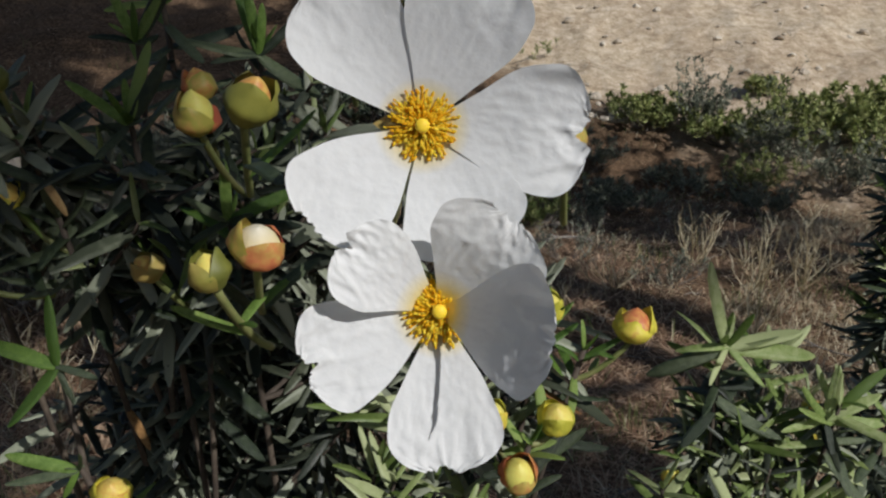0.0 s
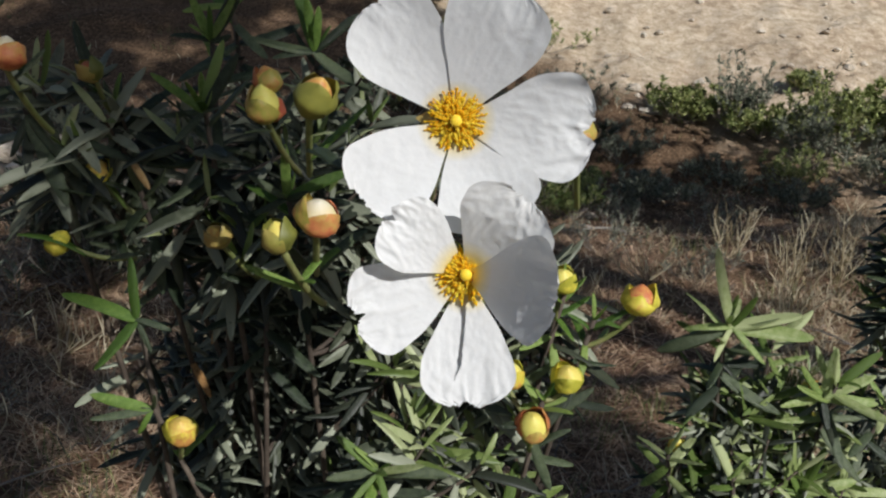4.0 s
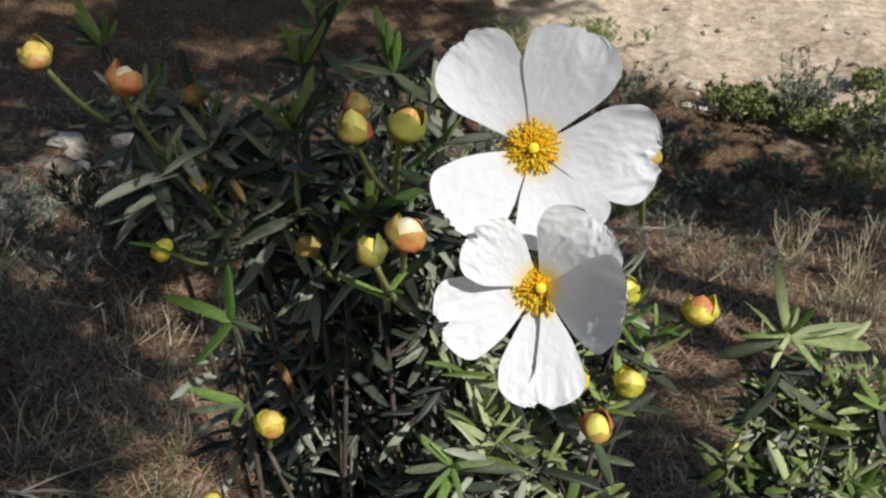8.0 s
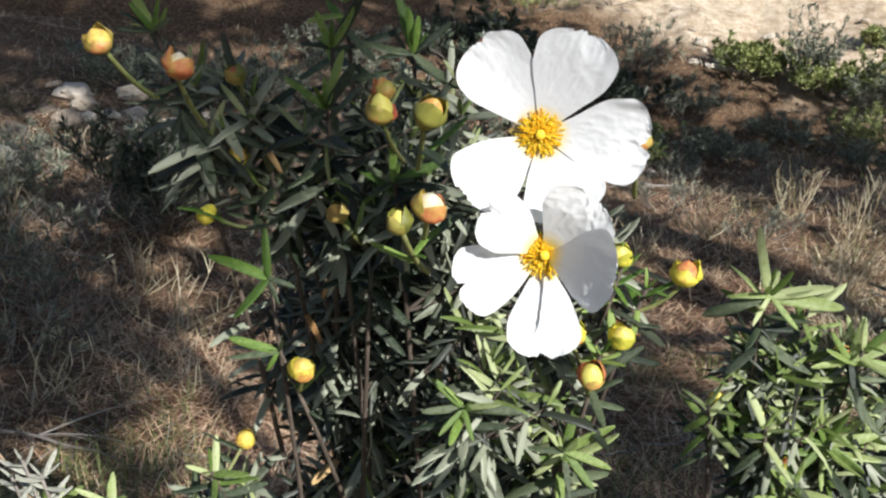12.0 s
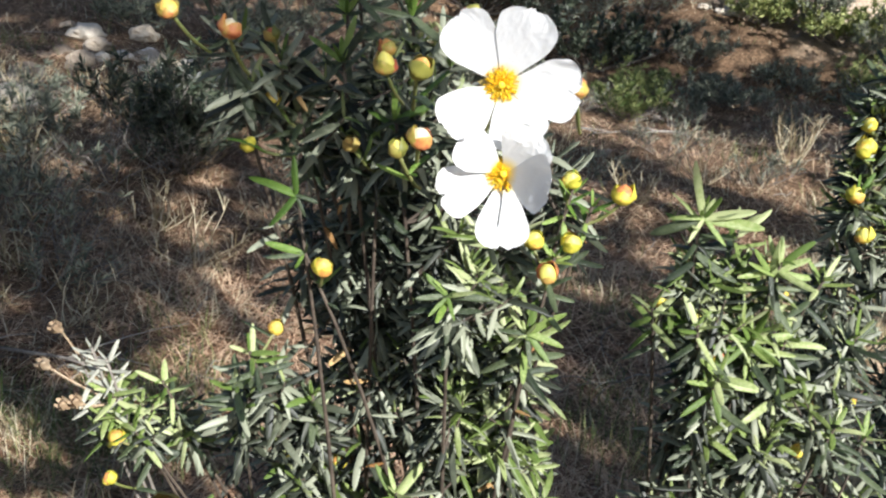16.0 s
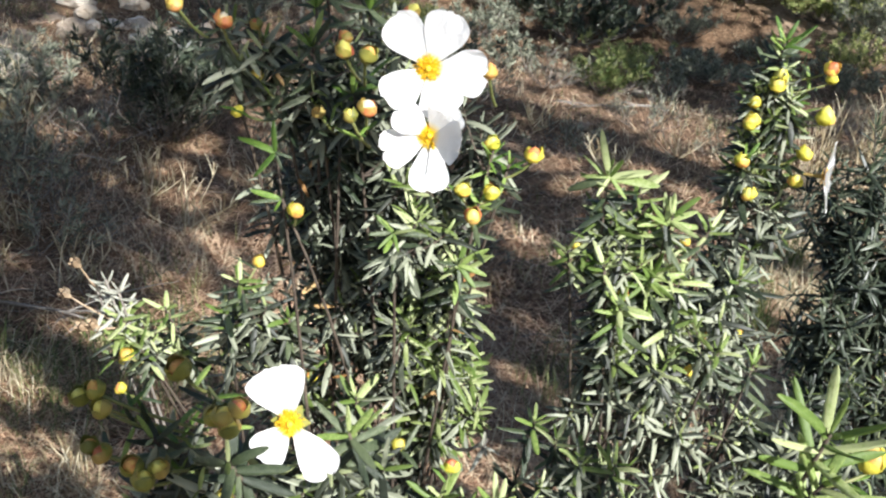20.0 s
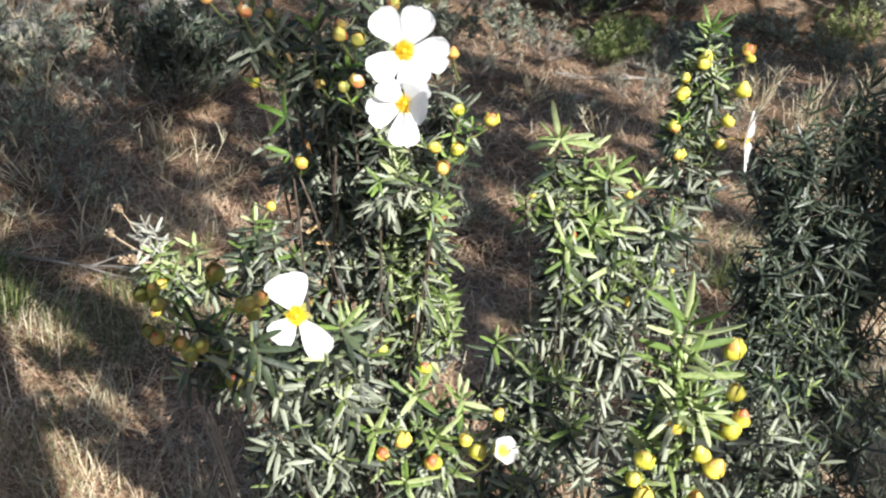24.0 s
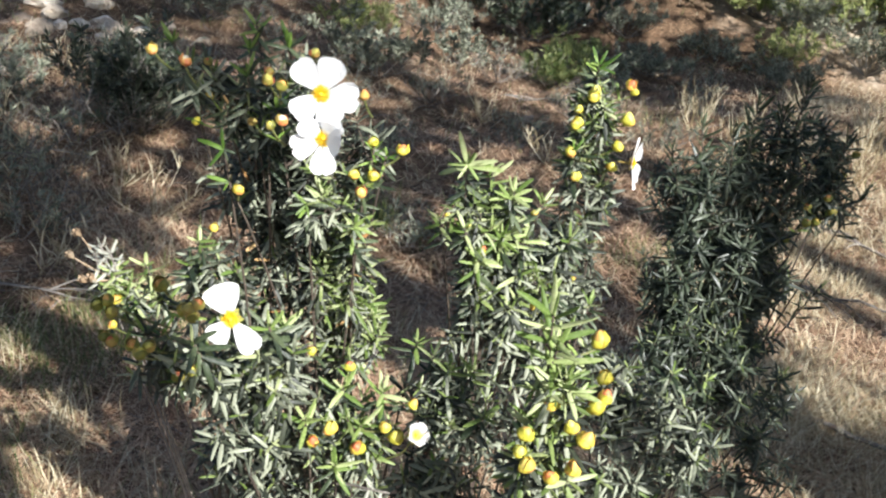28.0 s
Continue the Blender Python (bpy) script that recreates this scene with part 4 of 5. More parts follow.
for x, y, z in ((-0.418, 0.452, 0.907), (-0.42, 0.43, 0.878), (-0.395, 0.417, 0.846), (-0.382, 0.418, 0.851)):
    bag = Bag()
    p = Vector((x, y, z)) - left.location
    way = Vector((-0.5, -0.5, 0.7)).normalized()
    turn = basis(way, (0, 0, 1))
    for k in range(6):
        a = k * 1.047
        d, t = turn @ Vector((math.cos(a), 0, math.sin(a))), turn @ Vector((-math.sin(a), 0, math.cos(a)))
        bag.add([p - way * 0.004, p + d * 0.0052 + t * 0.0036, p + d * 0.0062 + t * 0.0016 + way * 0.0068, p + d * 0.0054 + way * 0.0085, p + d * 0.0062 - t * 0.0016 + way * 0.0068, p + d * 0.0052 - t * 0.0036], [(0, 1, 2, 3, 4, 5)])
    bag.tube([p + way * q for q in (-0.005, -0.002, 0.002, 0.0045)], 0.0026, 0.0042, 9)
    bag.tube(curve_points(Vector((-0.355, 0.435, 0.848)) - left.location, p - way * 0.004, (0.004, 0, -0.007), 6), 0.0013, 0.0011, 6)
    link_part("seed_capsule", bag.mesh("seed_capsule", CAPSULE), left, label="dried brown seed capsule on a thin pale stalk")

# low growth between the shrubs
BASE = (0.5, 0.78)
filler = shrub("low leafy rockrose filling the gap between taller ones", BASE)
stems = grow(filler, BASE, [(0.42, 0.62, 0.74, 0.039, 8, 0.4), (0.5, 0.62, 0.66, 0.039, 8, 0.3), (0.58, 0.66, 0.7, 0.039, 8, 0.2), (0.46, 0.5, 0.56, 0.039, 8, 0.3), (0.56, 0.52, 0.52, 0.039, 8, 0.2), (0.64, 0.6, 0.56, 0.039, 8, 0.2), (0.38, 0.56, 0.62, 0.039, 8, 0.3), (0.34, 0.5, 0.5, 0.039, 8, 0.2), (0.66, 0.72, 0.66, 0.039, 8, 0.2)])
sprays(filler, stems, [(0.44, 0.6, 0.68, 0.1, 0.08, 0.1, 44, 0.15), (0.58, 0.62, 0.6, 0.12, 0.08, 0.1, 44, 0.1), (0.46, 0.54, 0.5, 0.16, 0.1, 0.1, 40, 0.0)], 0.038)

# the shrub dim with shade, its leaf colour darkened for that
BASE = (0.76, 1.12)
dark = shrub("rockrose with narrow leaves coloured dark to stand in for shade, and green buds", BASE)
stems = grow(dark, BASE, [
    (0.56, 1.0, 1.02, 0.042, 14, 0.0), (0.606, 1.0, 1.08, 0.042, 14, 0.0), (0.67, 1.0, 1.08, 0.042, 14, 0.0), (0.715, 1.03, 1.06, 0.042, 14, 0.0), (0.776, 1.05, 1.12, 0.044, 14, 0.0), (0.81, 1.05, 1.18, 0.044, 14, 0.0), (0.72, 1.05, 1.13, 0.044, 14, 0.0), (0.913, 1.05, 1.08, 0.044, 12, 0.0), (0.806, 1.0, 0.99, 0.042, 14, 0.0), (1.0, 1.1, 0.96, 0.044, 12, 0.0),
    (0.94, 1.15, 1.02, 0.044, 12, 0.0), (0.62, 0.96, 0.93, 0.042, 12, 0.0), (0.68, 1.0, 0.85, 0.042, 12, 0.0), (0.6, 0.95, 0.8, 0.042, 12, 0.0), (0.82, 1.0, 0.8, 0.042, 12, 0.1), (0.95, 1.05, 0.75, 0.042, 12, 0.2), (0.62, 0.9, 0.66, 0.042, 10, 0.1), (0.75, 0.9, 0.65, 0.042, 10, 0.1), (0.9, 0.98, 0.56, 0.042, 10, 0.1), (0.7, 0.84, 0.48, 0.042, 10, 0.0), (0.86, 0.86, 0.4, 0.042, 10, 0.0)], slim=0.7, gap=0.012, spread=(20, 62), arch=0.1)
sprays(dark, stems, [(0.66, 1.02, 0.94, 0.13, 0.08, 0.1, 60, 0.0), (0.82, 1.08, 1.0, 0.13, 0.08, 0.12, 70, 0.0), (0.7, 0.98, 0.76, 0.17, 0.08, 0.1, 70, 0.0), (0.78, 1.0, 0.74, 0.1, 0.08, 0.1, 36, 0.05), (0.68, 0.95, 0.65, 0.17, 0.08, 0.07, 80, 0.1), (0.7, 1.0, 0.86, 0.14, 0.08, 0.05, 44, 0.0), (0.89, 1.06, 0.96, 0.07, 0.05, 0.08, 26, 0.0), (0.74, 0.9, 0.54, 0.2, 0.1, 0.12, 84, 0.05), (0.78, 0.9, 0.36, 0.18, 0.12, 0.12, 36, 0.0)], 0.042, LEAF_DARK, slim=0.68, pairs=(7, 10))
for x, y, z in ((0.863, 1.03, 0.931), (0.918, 1.03, 0.926), (0.926, 1.06, 0.994), (0.831, 1.0, 0.864), (0.95, 1.08, 1.04), (0.89, 1.03, 0.9), (0.9, 1.03, 0.955), (0.86, 1.0, 0.905)):
    bud(dark, (x, y, z), 1.2, olive=True)


# ---- pines added out of view to cast shade on the clearing ----
def pine(base, tall_m, crown_r, crown_low, seed, clumps):
    r = random.Random(seed)
    tree = thing("shade_pine", "tall unseen pine added to cast shade, with a flat airy crown and reddish bark", "tree", on_ground(*base), "pines")
    bag = Bag()
    lean = Vector((r.uniform(-0.4, 0.4), r.uniform(-0.4, 0.4), 0))
    trunk = curve_points((0, 0, -0.1), Vector((0, 0, tall_m)) + lean, (0.2, 0.1, 0), 14)
    bag.tube(trunk, 0.02 + 0.012 * tall_m if crown_r > 1 else 0.05, 0.02, 10)
    link_part("trunk", bag.mesh("trunk", PINE_BARK), tree)
    limbs, crown = Bag(), Bag()
    for i in range(16):
        z = crown_low + (tall_m - crown_low) * (i / 16)
        a = i * 2.4 + r.uniform(-0.4, 0.4)
        foot = Vector((0, 0, z)) + lean * (z / tall_m)
        end = foot + Vector((math.cos(a), math.sin(a), 0.25)) * crown_r * r.uniform(0.55, 1.05)
        line = curve_points(foot, end, (0, 0, -0.15), 7)
        limbs.tube(line, 0.045, 0.012, 5)
        for _ in range(clumps):
            c = line[r.randint(2, 6)] + Vector((r.gauss(0, 0.25), r.gauss(0, 0.25), r.gauss(0.08, 0.16)))
            for _ in range(34):
                d = Vector((r.gauss(0, 1), r.gauss(0, 1), r.gauss(0.3, 0.8))).normalized()
                side = d.cross(Vector((r.gauss(0, 1), r.gauss(0, 1), r.gauss(0, 1)))).normalized() * 0.019
                crown.add([c - side, c + side, c + d * r.uniform(0.12, 0.2)], [(0, 1, 2)])
    tagged(link_part("branchwork", limbs.mesh("branchwork", PINE_BARK), tree), kind="stuff")
    tagged(link_part("crown", crown.mesh("crown", PINE_CROWN, False), tree), kind="stuff")


# Unseen trees; positions and crowns chosen by where their shade should fall.
for row in ((0.8, -1.23, 5.7, 1.15, 3.5, 1, 4), (2.39, -1.42, 6.1, 1.25, 3.8, 2, 5), (3.95, -2.45, 9.5, 1.8, 7.0, 3, 18), (4.07, 0.59, 5.8, 1.2, 3.5, 4, 4), (4.71, 3.65, 4.4, 1.6, 2.9, 5, 5), (4.21, -2.29, 11.5, 2.0, 8.8, 12, 90), (5.82, 1.69, 12.0, 3.0, 8.4, 6, 62), (1.03, -3.05, 6.4, 0.9, 4.7, 7, 36), (2.69, -2.62, 5.1, 0.42, 4.25, 13, 6), (2.64, -2.1, 5.4, 0.75, 4.3, 8, 1), (4.4, -2.06, 4.4, 0.45, 2.9, 14, 7), (4.43, 3.21, 3.5, 1.2, 2.5, 15, 5), (3.27, -0.2, 4.4, 0.85, 3.1, 11, 6), (4.65, -0.16, 14.0, 3.0, 10.5, 9, 130), (5.9, 4.29, 4.6, 1.5, 3.0, 10, 28), (6.44, 3.06, 8.0, 1.3, 6.2, 16, 9), (6.02, -2.67, 10.0, 1.7, 8.2, 17, 14)):
    x, y, tall_m, crown_r, crown_low, seed, clumps = row
    pine((x, y), tall_m, crown_r, crown_low, seed, clumps)


# ---- undergrowth and litter ----
def blade(bag, at, way, length, width, bend, r):
    """A thin bent strip: a blade of grass or a needle."""
    side = Vector((-way.y, way.x, 0))
    side = side.normalized() * width / 2 if side.length > 1e-4 else Vector((width / 2, 0, 0))
    mid = at + way * length * 0.55 + Vector((0, 0, bend * length * 0.12))
    tip = at + way * length + Vector((0, 0, -bend * length * 0.25))
    bag.add([at - side, at + side, mid + side * 0.8, mid - side * 0.8, tip], [(0, 1, 2, 3), (3, 2, 4)])


def litter(name, count, region, length, width, mat, label, category, tilt, seed, keep):
    """Loose strips strewn over the ground, thicker where keep says so."""
    r, bag = random.Random(seed), Bag()
    x0, x1, y0, y1 = region
    made = 0
    while made < count:
        y = y0 * (y1 / y0) ** r.random()
        x = r.uniform(x0, x1) * (y + 1.2)
        if r.random() > keep(x, y):
            continue
        made += 1
        a = r.uniform(0, 6.28)
        e = r.uniform(*tilt)
        way = Vector((math.cos(a) * math.cos(e), math.sin(a) * math.cos(e), math.sin(e)))
        blade(bag, on_ground(x, y, r.uniform(0.0, 0.014)), way, length * r.uniform(0.5, 1.3), width * (0.7 + 0.16 * y), r.uniform(-0.2, 0.7), r)
    tagged(new(name, bag.mesh(name, mat, False)), label, category, kind="stuff")


def patchy(x, y, z=0.0):
    return max(0.0, min(1.0, 0.55 + 1.5 * noise.noise((x * 0.9, y * 0.9, z))))


litter("needle_litter", 100000, (-0.62, 0.6, 0.55, 12.5), 0.15, 0.0025, NEEDLE, "fallen brown pine needles strewn over the ground", "needles", (-0.05, 0.3), 11, lambda x, y: 0.25 + 0.75 * patchy(x, y))
litter("dry_grass", 50000, (-0.6, 0.62, 0.5, 11.0), 0.13, 0.0022, STRAW, "tangled dry straw-coloured grass on the ground", "grass", (0.0, 0.95), 12,
       lambda x, y: (0.55 if x > 0.12 + 0.34 * y + 0.25 * noise.noise((x, y, 5.0)) else 0.05 if y < 2.2 and x < -0.3 else 0.09) * (0.12 + 0.9 * patchy(x * 2.2, y * 2.2, 2.0)))
litter("green_grass", 5200, (-0.6, 0.62, 0.5, 12.0), 0.12, 0.0024, GRASS, "sparse green grass blades among the litter", "grass", (0.5, 1.4), 13,
       lambda x, y: max(0.02, 2.6 * noise.noise((x * 1.6, y * 1.6, 9.0)) - 0.6))


def fine_shrub(name, base, radius, tall_m, branches, leaves, size, mat, label, seed, wood=None, category="shrub", spread=1.0, width=0.16):
    """A small shrub: forked thin stems with many narrow leaves, uneven in outline."""
    r = random.Random(seed)
    ob = thing(name, label, category, on_ground(*base))
    stems, crown = Bag(), Bag()
    for i in range(branches):
        a = r.uniform(0, 6.28)
        out = radius * math.sqrt(r.random()) * spread
        end = Vector((math.cos(a) * out, math.sin(a) * out, tall_m * r.uniform(0.45, 1.0) * (1 - 0.45 * (out / radius) ** 2)))
        line = curve_points((r.uniform(-0.03, 0.03), r.uniform(-0.03, 0.03), -0.02), end, Vector((math.cos(a), math.sin(a), 0)) * out * 0.25 + Vector((r.gauss(0, 0.03), r.gauss(0, 0.03), 0)), 7)
        stems.tube(line, 0.0018 + 0.003 * tall_m, 0.0008, 5)
        for k in range(3):
            p = line[r.randint(2, 5)]
            tip = p + Vector((r.gauss(0, 0.5), r.gauss(0, 0.5), 0.9)).normalized() * tall_m * r.uniform(0.15, 0.35)
            twig = curve_points(p, tip, (0, 0, 0.02), 5)
            stems.tube(twig, 0.0022, 0.0009, 4)
            for _ in range(leaves):
                q = twig[r.randint(0, 3)].lerp(twig[4], r.random())
                d = ((tip - p).normalized() + Vector((r.gauss(0, 0.8), r.gauss(0, 0.8), r.gauss(0, 0.5)))).normalized()
                z = size * r.uniform(0.6, 1.3)
                w = d.cross(Vector((r.gauss(0, 1), r.gauss(0, 1), r.gauss(0, 1)))).normalized() * z * width
                crown.add([q, q + d * z * 0.5 + w, q + d * z, q + d * z * 0.5 - w], [(0, 1, 2, 3)])
    tagged(link_part("wood", stems.mesh("wood", wood or TWIG), ob), kind="stuff")
    if leaves:
        tagged(link_part("crown", crown.mesh("crown", mat, False), ob), kind="stuff")
    return ob


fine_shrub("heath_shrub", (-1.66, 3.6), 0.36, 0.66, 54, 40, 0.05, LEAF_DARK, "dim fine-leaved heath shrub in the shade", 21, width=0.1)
fine_shrub("heath_shrub", (-1.95, 2.75), 0.5, 0.32, 16, 14, 0.045, SCRUB_GREY, "low grey-green heath shrub in the shade", 22, width=0.1)


def dead_shrub(base, radius, tall_m, count, seed):
    """Bare, crooked grey stems, each a part, with finer twigs off them."""
    r = random.Random(seed)
    ob = thing("dead_shrub", "leafless crooked grey stems of a dead shrub", "shrub", on_ground(*base))
    for _ in range(count):
        a, bag = r.uniform(0, 6.28), Bag()
        p = Vector((r.uniform(-0.08, 0.08), r.uniform(-0.08, 0.08), -0.02))
        way = Vector((math.cos(a) * r.uniform(0.2, 1.1) * radius, math.sin(a) * r.uniform(0.2, 1.1) * radius, tall_m * r.uniform(0.4, 1))) / 7
        line = [p]
        for _ in range(7):
            way = way + Vector((r.gauss(0, 0.012), r.gauss(0, 0.012), r.gauss(-0.003, 0.01)))
            line.append(line[-1] + way)
        bag.tube(line, 0.0035, 0.0008, 5)
        for _ in range(9):
            q = line[r.randint(2, 7)]
            d = (way.normalized() + Vector((r.gauss(0, 0.7), r.gauss(0, 0.7), r.gauss(0, 0.5)))).normalized()
            bag.tube(curve_points(q, q + d * r.uniform(0.04, 0.16), (r.gauss(0, 0.01), r.gauss(0, 0.01), 0.01), 5), 0.0013, 0.0005, 4)
        link_part("stem", bag.mesh("stem", TWIG), ob)


dead_shrub((-1.5, 2.4), 0.4, 0.4, 9, 23)
dead_shrub((-1.85, 3.3), 0.4, 0.5, 9, 24)
for k, (x, y, radius, tall_m) in enumerate(((-1.55, 2.2, 0.3, 0.24), (-1.75, 2.6, 0.3, 0.3), (-2.2, 3.1, 0.4, 0.34), (-1.7, 3.5, 0.35, 0.4), (-1.0, 3.6, 0.3, 0.26), (-2.6, 4.1, 0.4, 0.3), (-1.9, 4.4, 0.4, 0.36), (-0.9, 4.7, 0.4, 0.4),
                                           (-0.35, 3.9, 0.25, 0.22), (0.3, 4.4, 0.3, 0.25), (0.75, 5.2, 0.3, 0.3), (1.2, 4.6, 0.25, 0.24), (-0.3, 5.3, 0.35, 0.34), (1.7, 6.2, 0.35, 0.36), (0.15, 6.3, 0.4, 0.42), (-1.6, 6.2, 0.5, 0.45), (-3.0, 3.9, 0.4, 0.35), (2.0, 7.2, 0.35, 0.4), (-0.1, 2.75, 0.2, 0.16), (1.0, 7.0, 0.3, 0.3))):
    fine_shrub("heath_shrub", (x, y), radius, tall_m, 16, 9, 0.04, SCRUB_GREY, "low wispy grey-green heath plant among the litter", 200 + k, width=0.07)
for k, (x, y, radius, tall_m, green) in enumerate(((1.5, 9.6, 0.6, 0.5, 0), (2.5, 9.3, 0.5, 0.4, 0), (0.9, 8.5, 0.5, 0.4, 1), (1.7, 8.3, 0.45, 0.35, 0), (0.1, 10.2, 0.7, 0.7, 0), (1.0, 10.6, 0.7, 0.7, 0), (-0.6, 8.6, 0.6, 0.5, 0), (-1.6, 8.2, 0.6, 0.5, 0), (-2.4, 7.4, 0.6, 0.45, 0), (-1.2, 7.3, 0.5, 0.4, 1), (2.9, 8.2, 0.45, 0.4, 0), (-3.2, 6.4, 0.6, 0.4, 0), (-2.3, 6.4, 0.5, 0.4, 0), (3.3, 9.3, 0.5, 0.5, 1), (-2.2, 9.6, 0.8, 0.6, 0), (-0.4, 11.6, 0.9, 0.6, 1), (0.7, 12.2, 0.8, 0.5, 1))):
    fine_shrub("heath_shrub", (x, y), radius, tall_m, 26, 26, 0.06, SCRUB if green else SCRUB_GREY, "green fine-leaved heath shrub below the bank" if green else "grey-green heath shrub below the bank", 320 + k, width=0.09)
fine_shrub("heath_shrub", (-2.5, 3.6), 0.6, 0.4, 26, 30, 0.05, SCRUB_GREY, "grey-green fine-leaved heath shrub in the shade", 25, width=0.1)
fine_shrub("heath_shrub", (-0.75, 5.9), 0.5, 0.55, 24, 30, 0.055, SCRUB_GREY, "grey-green heath shrub under the pines", 26)
fine_shrub("heath_shrub", (0.62, 6.9), 0.42, 0.34, 30, 40, 0.06, GRASS, "low tufted green shrub among the litter", 27, width=0.07)
fine_shrub("heath_shrub", (1.25, 7.6), 0.3, 0.42, 16, 24, 0.05, SCRUB_GREY, "small grey-green shrub among the litter", 28)
fine_shrub("heath_shrub", (-0.2, 7.4), 0.36, 0.4, 16, 26, 0.055, SCRUB_GREY, "small grey-green shrub among the litter", 29)
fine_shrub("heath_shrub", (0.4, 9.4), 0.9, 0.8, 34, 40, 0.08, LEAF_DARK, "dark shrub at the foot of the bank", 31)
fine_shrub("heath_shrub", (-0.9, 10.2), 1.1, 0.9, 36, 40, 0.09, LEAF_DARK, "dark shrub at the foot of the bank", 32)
fine_shrub("broom_shrub", (2.3, 10.5), 0.62, 0.5, 52, 44, 0.06, SCRUB, "bright green sunlit shrub on the sandy bank", 33)
fine_shrub("broom_shrub", (3.1, 10.2), 0.6, 0.5, 44, 40, 0.06, SCRUB, "bright green sunlit shrub on the sandy bank", 34)
fine_shrub("broom_shrub", (4.4, 10.2), 0.75, 0.65, 50, 50, 0.07, SCRUB, "bright green sunlit shrub on the sandy bank", 35)
fine_shrub("broom_shrub", (5.3, 10.6), 0.9, 0.7, 40, 46, 0.07, SCRUB, "bright green sunlit shrub on the sandy bank", 51)
fine_shrub("broom_shrub", (3.8, 11.3), 0.3, 0.25, 20, 30, 0.07, SCRUB, "bright green sunlit shrub on the sandy bank", 52)
fine_shrub("broom_shrub", (3.75, 9.9), 0.6, 0.95, 26, 34, 0.06, SCRUB, "open light green shrub in front of the bank", 53)
fine_shrub("broom_shrub", (4.6, 9.7), 0.6, 0.9, 26, 34, 0.06, SCRUB, "open light green shrub in front of the bank", 54)
for k, (x, y) in enumerate(((4.1, 9.3), (4.9, 9.1), (3.5, 9.7))):
    fine_shrub("heath_shrub", (x, y), 0.55, 0.75, 30, 34, 0.06, SCRUB_GREY, "open grey-green shrub at the edge of the bank", 350 + k, width=0.1)
fine_shrub("broom_shrub", (-1.1, 13.4), 1.3, 0.6, 40, 46, 0.1, SCRUB, "bright green low shrub high on the bank", 36)
fine_shrub("young_juniper", (2.85, 10.3), 0.34, 1.05, 34, 40, 0.045, SCRUB_GREY, "small dark upright juniper on the bank", 37)
fine_shrub("dead_sapling", (3.65, 10.1), 0.24, 1.35, 7, 8, 0.05, LEAF_DARK, "thin nearly bare sapling on the bank", 38)
for k, (x, y, tall_m) in enumerate(((-1.35, 2.05, 0.22), (-1.7, 2.35, 0.3), (-1.2, 2.7, 0.34), (-1.5, 2.95, 0.3), (-2.0, 2.9, 0.36), (-1.0, 3.15, 0.26), (-1.6, 3.8, 0.36), (-2.3, 3.4, 0.34), (-0.8, 4.2, 0.3), (-1.3, 4.5, 0.36), (-2.4, 4.4, 0.34), (0.5, 4.0, 0.26), (0.9, 4.5, 0.3), (0.1, 5.0, 0.3), (-0.6, 2.4, 0.18), (-1.75, 1.95, 0.2), (-2.9, 4.3, 0.34), (1.45, 3.9, 0.4))):
    fine_shrub("grass_tuft", (x, y), 0.22, tall_m, 13, 0, 0.03, STRAW, "loose tuft of pale dead grass stalks", 240 + k, STRAW, "grass")
for k, (x, y) in enumerate(((-1.2, 1.5), (-0.82, 1.12), (-1.0, 1.0), (-0.75, 0.9), (1.5, 2.6), (1.75, 2.9), (1.9, 3.5), (1.65, 3.3), (2.1, 3.9), (1.45, 2.2), (1.3, 2.0))):
    r, bag = random.Random(400 + k), Bag()
    for _ in range(150):
        a, e = r.uniform(0, 6.28), r.uniform(0.1, 1.2)
        blade(bag, Vector((r.gauss(0, 0.05), r.gauss(0, 0.05), -0.005)), Vector((math.cos(a) * math.cos(e), math.sin(a) * math.cos(e), math.sin(e))), r.uniform(0.06, 0.18), 0.003, 1.0, r)
    tuft = tagged(new("grass_tuft", bag.mesh("grass_tuft", STRAW, False)), "flattened tuft of bleached straw-coloured grass", "grass")
    tuft.location = on_ground(x, y)
for k, (x, y) in enumerate(((1.72, 4.7), (2.05, 4.9), (2.4, 4.6), (1.5, 5.2), (2.7, 5.3))):
    fine_shrub("grass_tuft", (x, y), 0.16, 0.5, 16, 0, 0.03, STRAW, "tuft of tall pale dry grass stalks", 40 + k, STRAW, "grass")
for k, (x, y) in enumerate(((-1.3, 1.5), (-1.5, 1.7), (0.95, 2.5), (1.25, 3.2), (-0.25, 2.9))):
    r, bag = random.Random(60 + k), Bag()
    for _ in range(130):
        a, e = r.uniform(0, 6.28), r.uniform(0.5, 1.45)
        blade(bag, Vector((r.gauss(0, 0.03), r.gauss(0, 0.03), -0.005)), Vector((math.cos(a) * math.cos(e), math.sin(a) * math.cos(e), math.sin(e))), r.uniform(0.1, 0.24), 0.004, 0.8, r)
    tuft = tagged(new("grass_tuft", bag.mesh("grass_tuft", GRASS, False)), "tuft of fresh green grass among dry litter", "grass")
    tuft.location = on_ground(x, y)


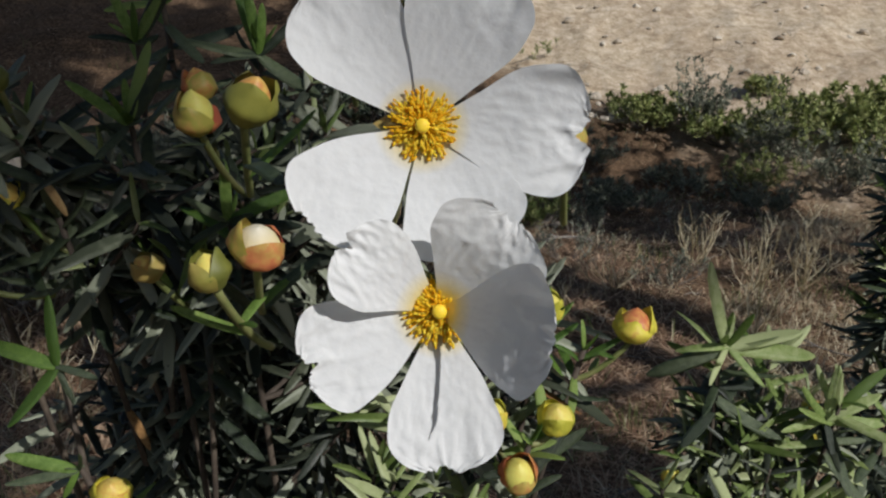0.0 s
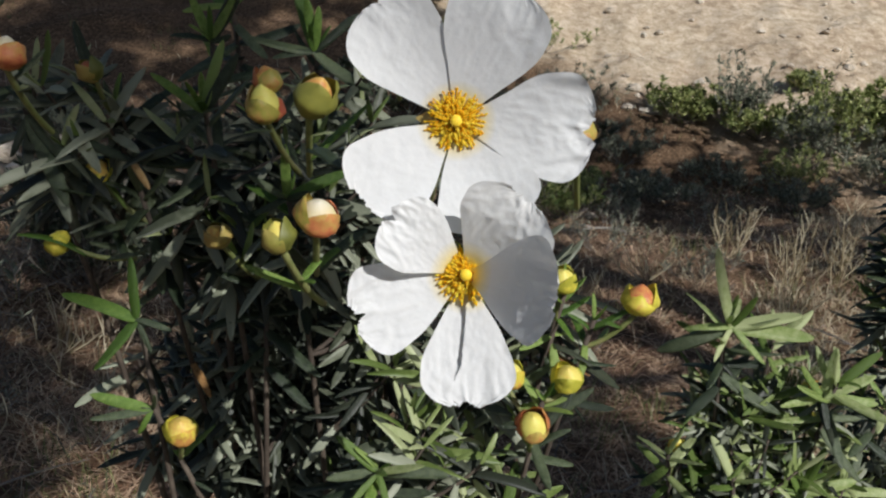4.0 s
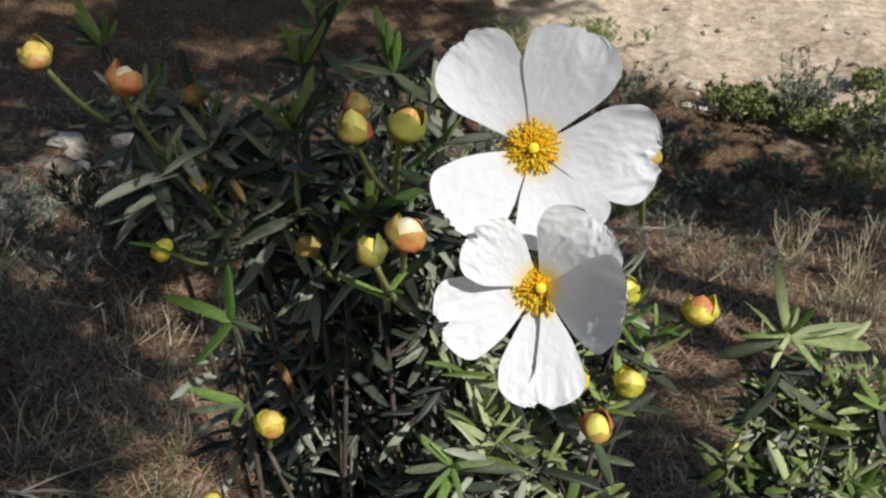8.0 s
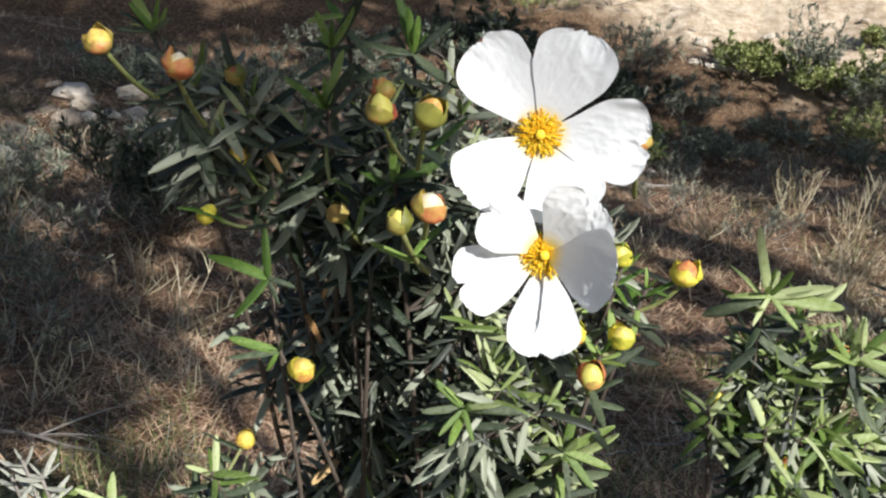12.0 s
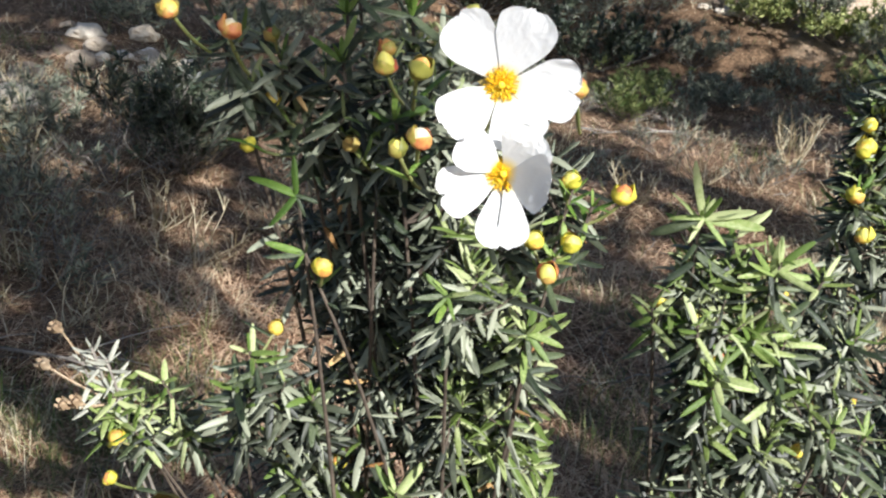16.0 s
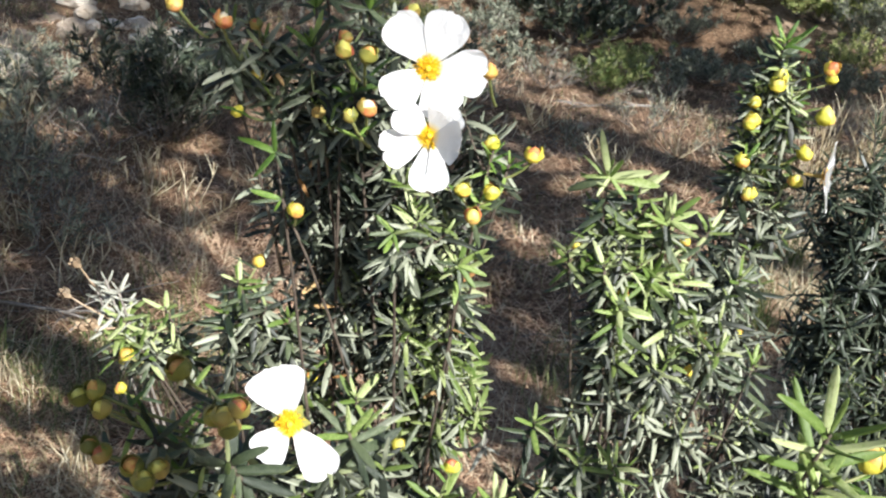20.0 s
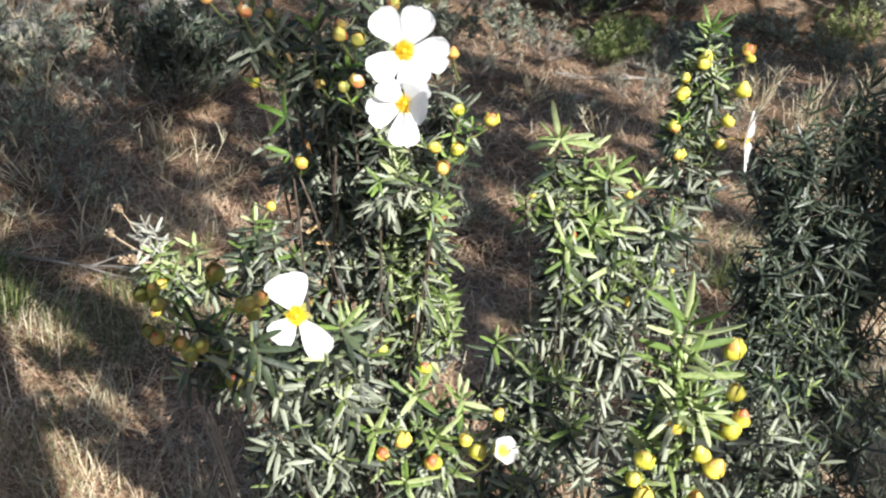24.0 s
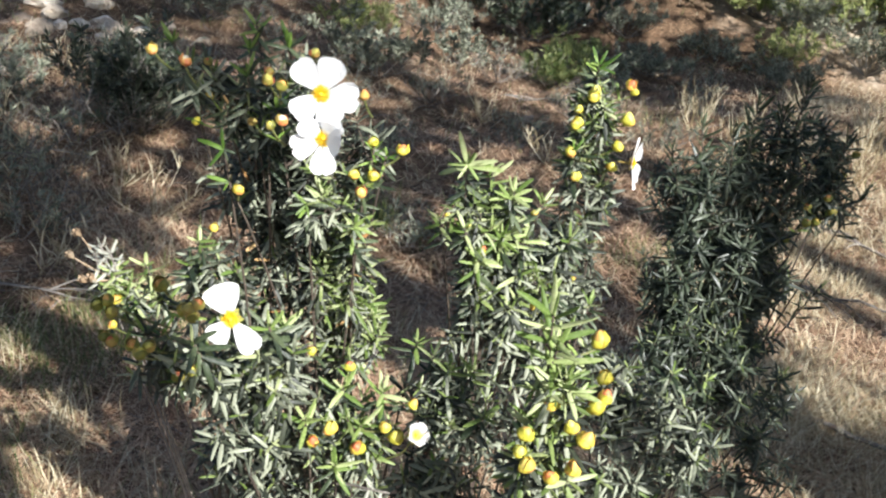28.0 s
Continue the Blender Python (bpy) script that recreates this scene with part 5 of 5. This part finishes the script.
# ---- stones and fallen wood ----
def stone(x, y, size, seed, label="weathered brownish stone lying on the ground", pale=False):
    r = random.Random(seed)
    bm = bmesh.new()
    bmesh.ops.create_icosphere(bm, subdivisions=3, radius=1)
    sx, sy, sz = r.uniform(0.8, 1.3), r.uniform(0.7, 1.1), r.uniform(0.45, 0.75)
    for v in bm.verts:
        d = v.co.copy()
        n = 1 + 0.4 * noise.noise(d * 1.2 + Vector((seed, 0, 0))) + 0.22 * noise.noise(d * 2.9 + Vector((0, seed, 0))) + 0.08 * noise.noise(d * 7 + Vector((0, 0, seed)))
        cut = min(1.0, 0.86 / max(0.01, abs(d.x * 0.6 + d.y * 0.5 + d.z * 0.62)))
        v.co = Vector((d.x * sx, d.y * sy, d.z * sz)) * n * cut * size / 2
    me = bpy.data.meshes.new("stone")
    bm.to_mesh(me)
    bm.free()
    me.materials.append(STONE_PALE if pale or y > 9.5 else STONE)
    ob = tagged(new("stone", me), label, "stone", "stones")
    ob.matrix_basis = Matrix.Translation(on_ground(x, y, size * 0.12)) @ pose(0, 0, 0, r.uniform(-12, 12), r.uniform(-12, 12), r.uniform(0, 360))


r = random.Random(5)
for x, y, size in ((0.22, 7.22, 0.13), (-2.94, 5.05, 0.17), (-2.62, 5.47, 0.15), (-2.34, 5.1, 0.1), (-2.45, 5.3, 0.12), (-2.75, 5.6, 0.16), (-3.2, 5.3, 0.15), (-3.0, 4.55, 0.22), (1.65, 10.7, 0.2), (1.85, 10.55, 0.16), (1.99, 10.64, 0.22), (2.1, 10.9, 0.15), (1.75, 11.1, 0.18)):
    stone(x, y, size, r.random() * 50)
for x, y, size in ((-2.81, 4.11, 0.3), (-2.7, 4.16, 0.16), (-2.85, 5.44, 0.14), (-2.77, 5.67, 0.16), (-2.57, 5.46, 0.14), (-2.66, 5.5, 0.13), (-3.02, 5.21, 0.14), (-2.93, 5.3, 0.13), (-3.12, 5.63, 0.2), (-3.01, 6.09, 0.24), (-2.6, 5.25, 0.1), (-2.45, 5.55, 0.15), (-3.3, 5.8, 0.22)):
    stone(x, y, size, r.random() * 50, "pale stone among the litter", True)
for _ in range(34):
    stone(r.gauss(-2.6, 0.45), r.gauss(5.3, 0.35), r.uniform(0.04, 0.11), r.random() * 50)
for _ in range(46):
    stone(r.uniform(1.5, 6.5), r.uniform(10.4, 14.5), r.uniform(0.05, 0.14), r.random() * 50, "small pale stone on the sandy bank")
for _ in range(10):
    stone(r.uniform(-1.2, 2.5), r.uniform(3.5, 8.5), r.uniform(0.04, 0.1), r.random() * 50)


def fallen_branch(a, b, thick, seed, forks=5):
    r, bag = random.Random(seed), Bag()
    a, b = on_ground(*a, 0.015), on_ground(*b, 0.02)
    line = [p + Vector((r.gauss(0, 0.012), r.gauss(0, 0.012), abs(r.gauss(0, 0.012)))) for p in curve_points(a, b, (r.gauss(0, 0.06), r.gauss(0, 0.06), 0.03), 10)]
    bag.tube(line, thick, thick * 0.35, 6)
    for _ in range(forks):
        p = line[r.randint(2, 8)]
        d = ((b - a).normalized() + Vector((r.gauss(0, 0.7), r.gauss(0, 0.7), abs(r.gauss(0, 0.06))))).normalized()
        bag.tube(curve_points(p, p + d * r.uniform(0.1, 0.35), (0, 0, 0.03), 5), thick * 0.5, thick * 0.15, 5)
    tagged(new("fallen_branch", bag.mesh("fallen_branch", TWIG)), "dry grey fallen branch lying on the litter", "branch")


for k, (a, b, thick) in enumerate((((-1.7, 1.75), (-0.95, 1.75), 0.008), ((-3.2, 4.6), (-2.6, 4.2), 0.014), ((0.75, 2.4), (0.2, 2.1), 0.007), ((1.5, 2.9), (2.1, 2.5), 0.01), ((1.3, 1.7), (1.9, 1.5), 0.01), ((1.0, 6.0), (0.3, 5.6), 0.012), ((-0.6, 4.0), (-1.2, 4.3), 0.01), ((2.2, 3.4), (1.6, 3.8), 0.009), ((-2.2, 2.6), (-1.7, 3.1), 0.01))):
    fallen_branch(a, b, thick, 80 + k)


def strewn_twigs(count, seed):
    """Short crooked dead twigs lying about, in one tangle."""
    r, bag = random.Random(seed), Bag()
    for _ in range(count):
        y = 0.7 * (6.5 / 0.7) ** r.random()
        x = r.uniform(-0.62, 0.6) * (y + 1.2)
        a, long_m, thick = r.uniform(0, 6.28), r.uniform(0.06, 0.34), r.uniform(0.0012, 0.0036)
        at, way = on_ground(x, y, thick), Vector((math.cos(a), math.sin(a), 0)) * long_m / 5
        line = [at]
        for _ in range(5):
            way = Matrix.Rotation(r.gauss(0, 0.22), 3, "Z") @ way
            p = line[-1] + way
            line.append(on_ground(p.x, p.y, thick + abs(r.gauss(0, 0.012))))
        bag.tube(line, thick, thick * 0.4, 5)
    tagged(new("dead_twigs", bag.mesh("dead_twigs", TWIG)), "short dead grey-brown twigs strewn over the litter", "twigs", kind="stuff")


strewn_twigs(900, 301)


def dead_leaves(count, seed):
    """Small curled brown leaves fallen among the needles."""
    r, bag = random.Random(seed), Bag()
    for _ in range(count):
        y = 0.6 * (6.0 / 0.6) ** r.random()
        x = r.uniform(-0.62, 0.6) * (y + 1.2)
        a = r.uniform(0, 6.28)
        d = Vector((math.cos(a), math.sin(a), r.uniform(-0.2, 0.5))).normalized()
        add_leaf_raw(bag, on_ground(x, y, r.uniform(0.002, 0.018)), d, (r.gauss(0, 0.5), r.gauss(0, 0.5), 1), r.uniform(0.016, 0.04), r.uniform(1.0, 1.9))
    tagged(new("dead_leaves", bag.mesh("dead_leaves", LEAF_LITTER)), "small curled brown dead leaves among the litter", "leaves", kind="stuff")


dead_leaves(5200, 302)
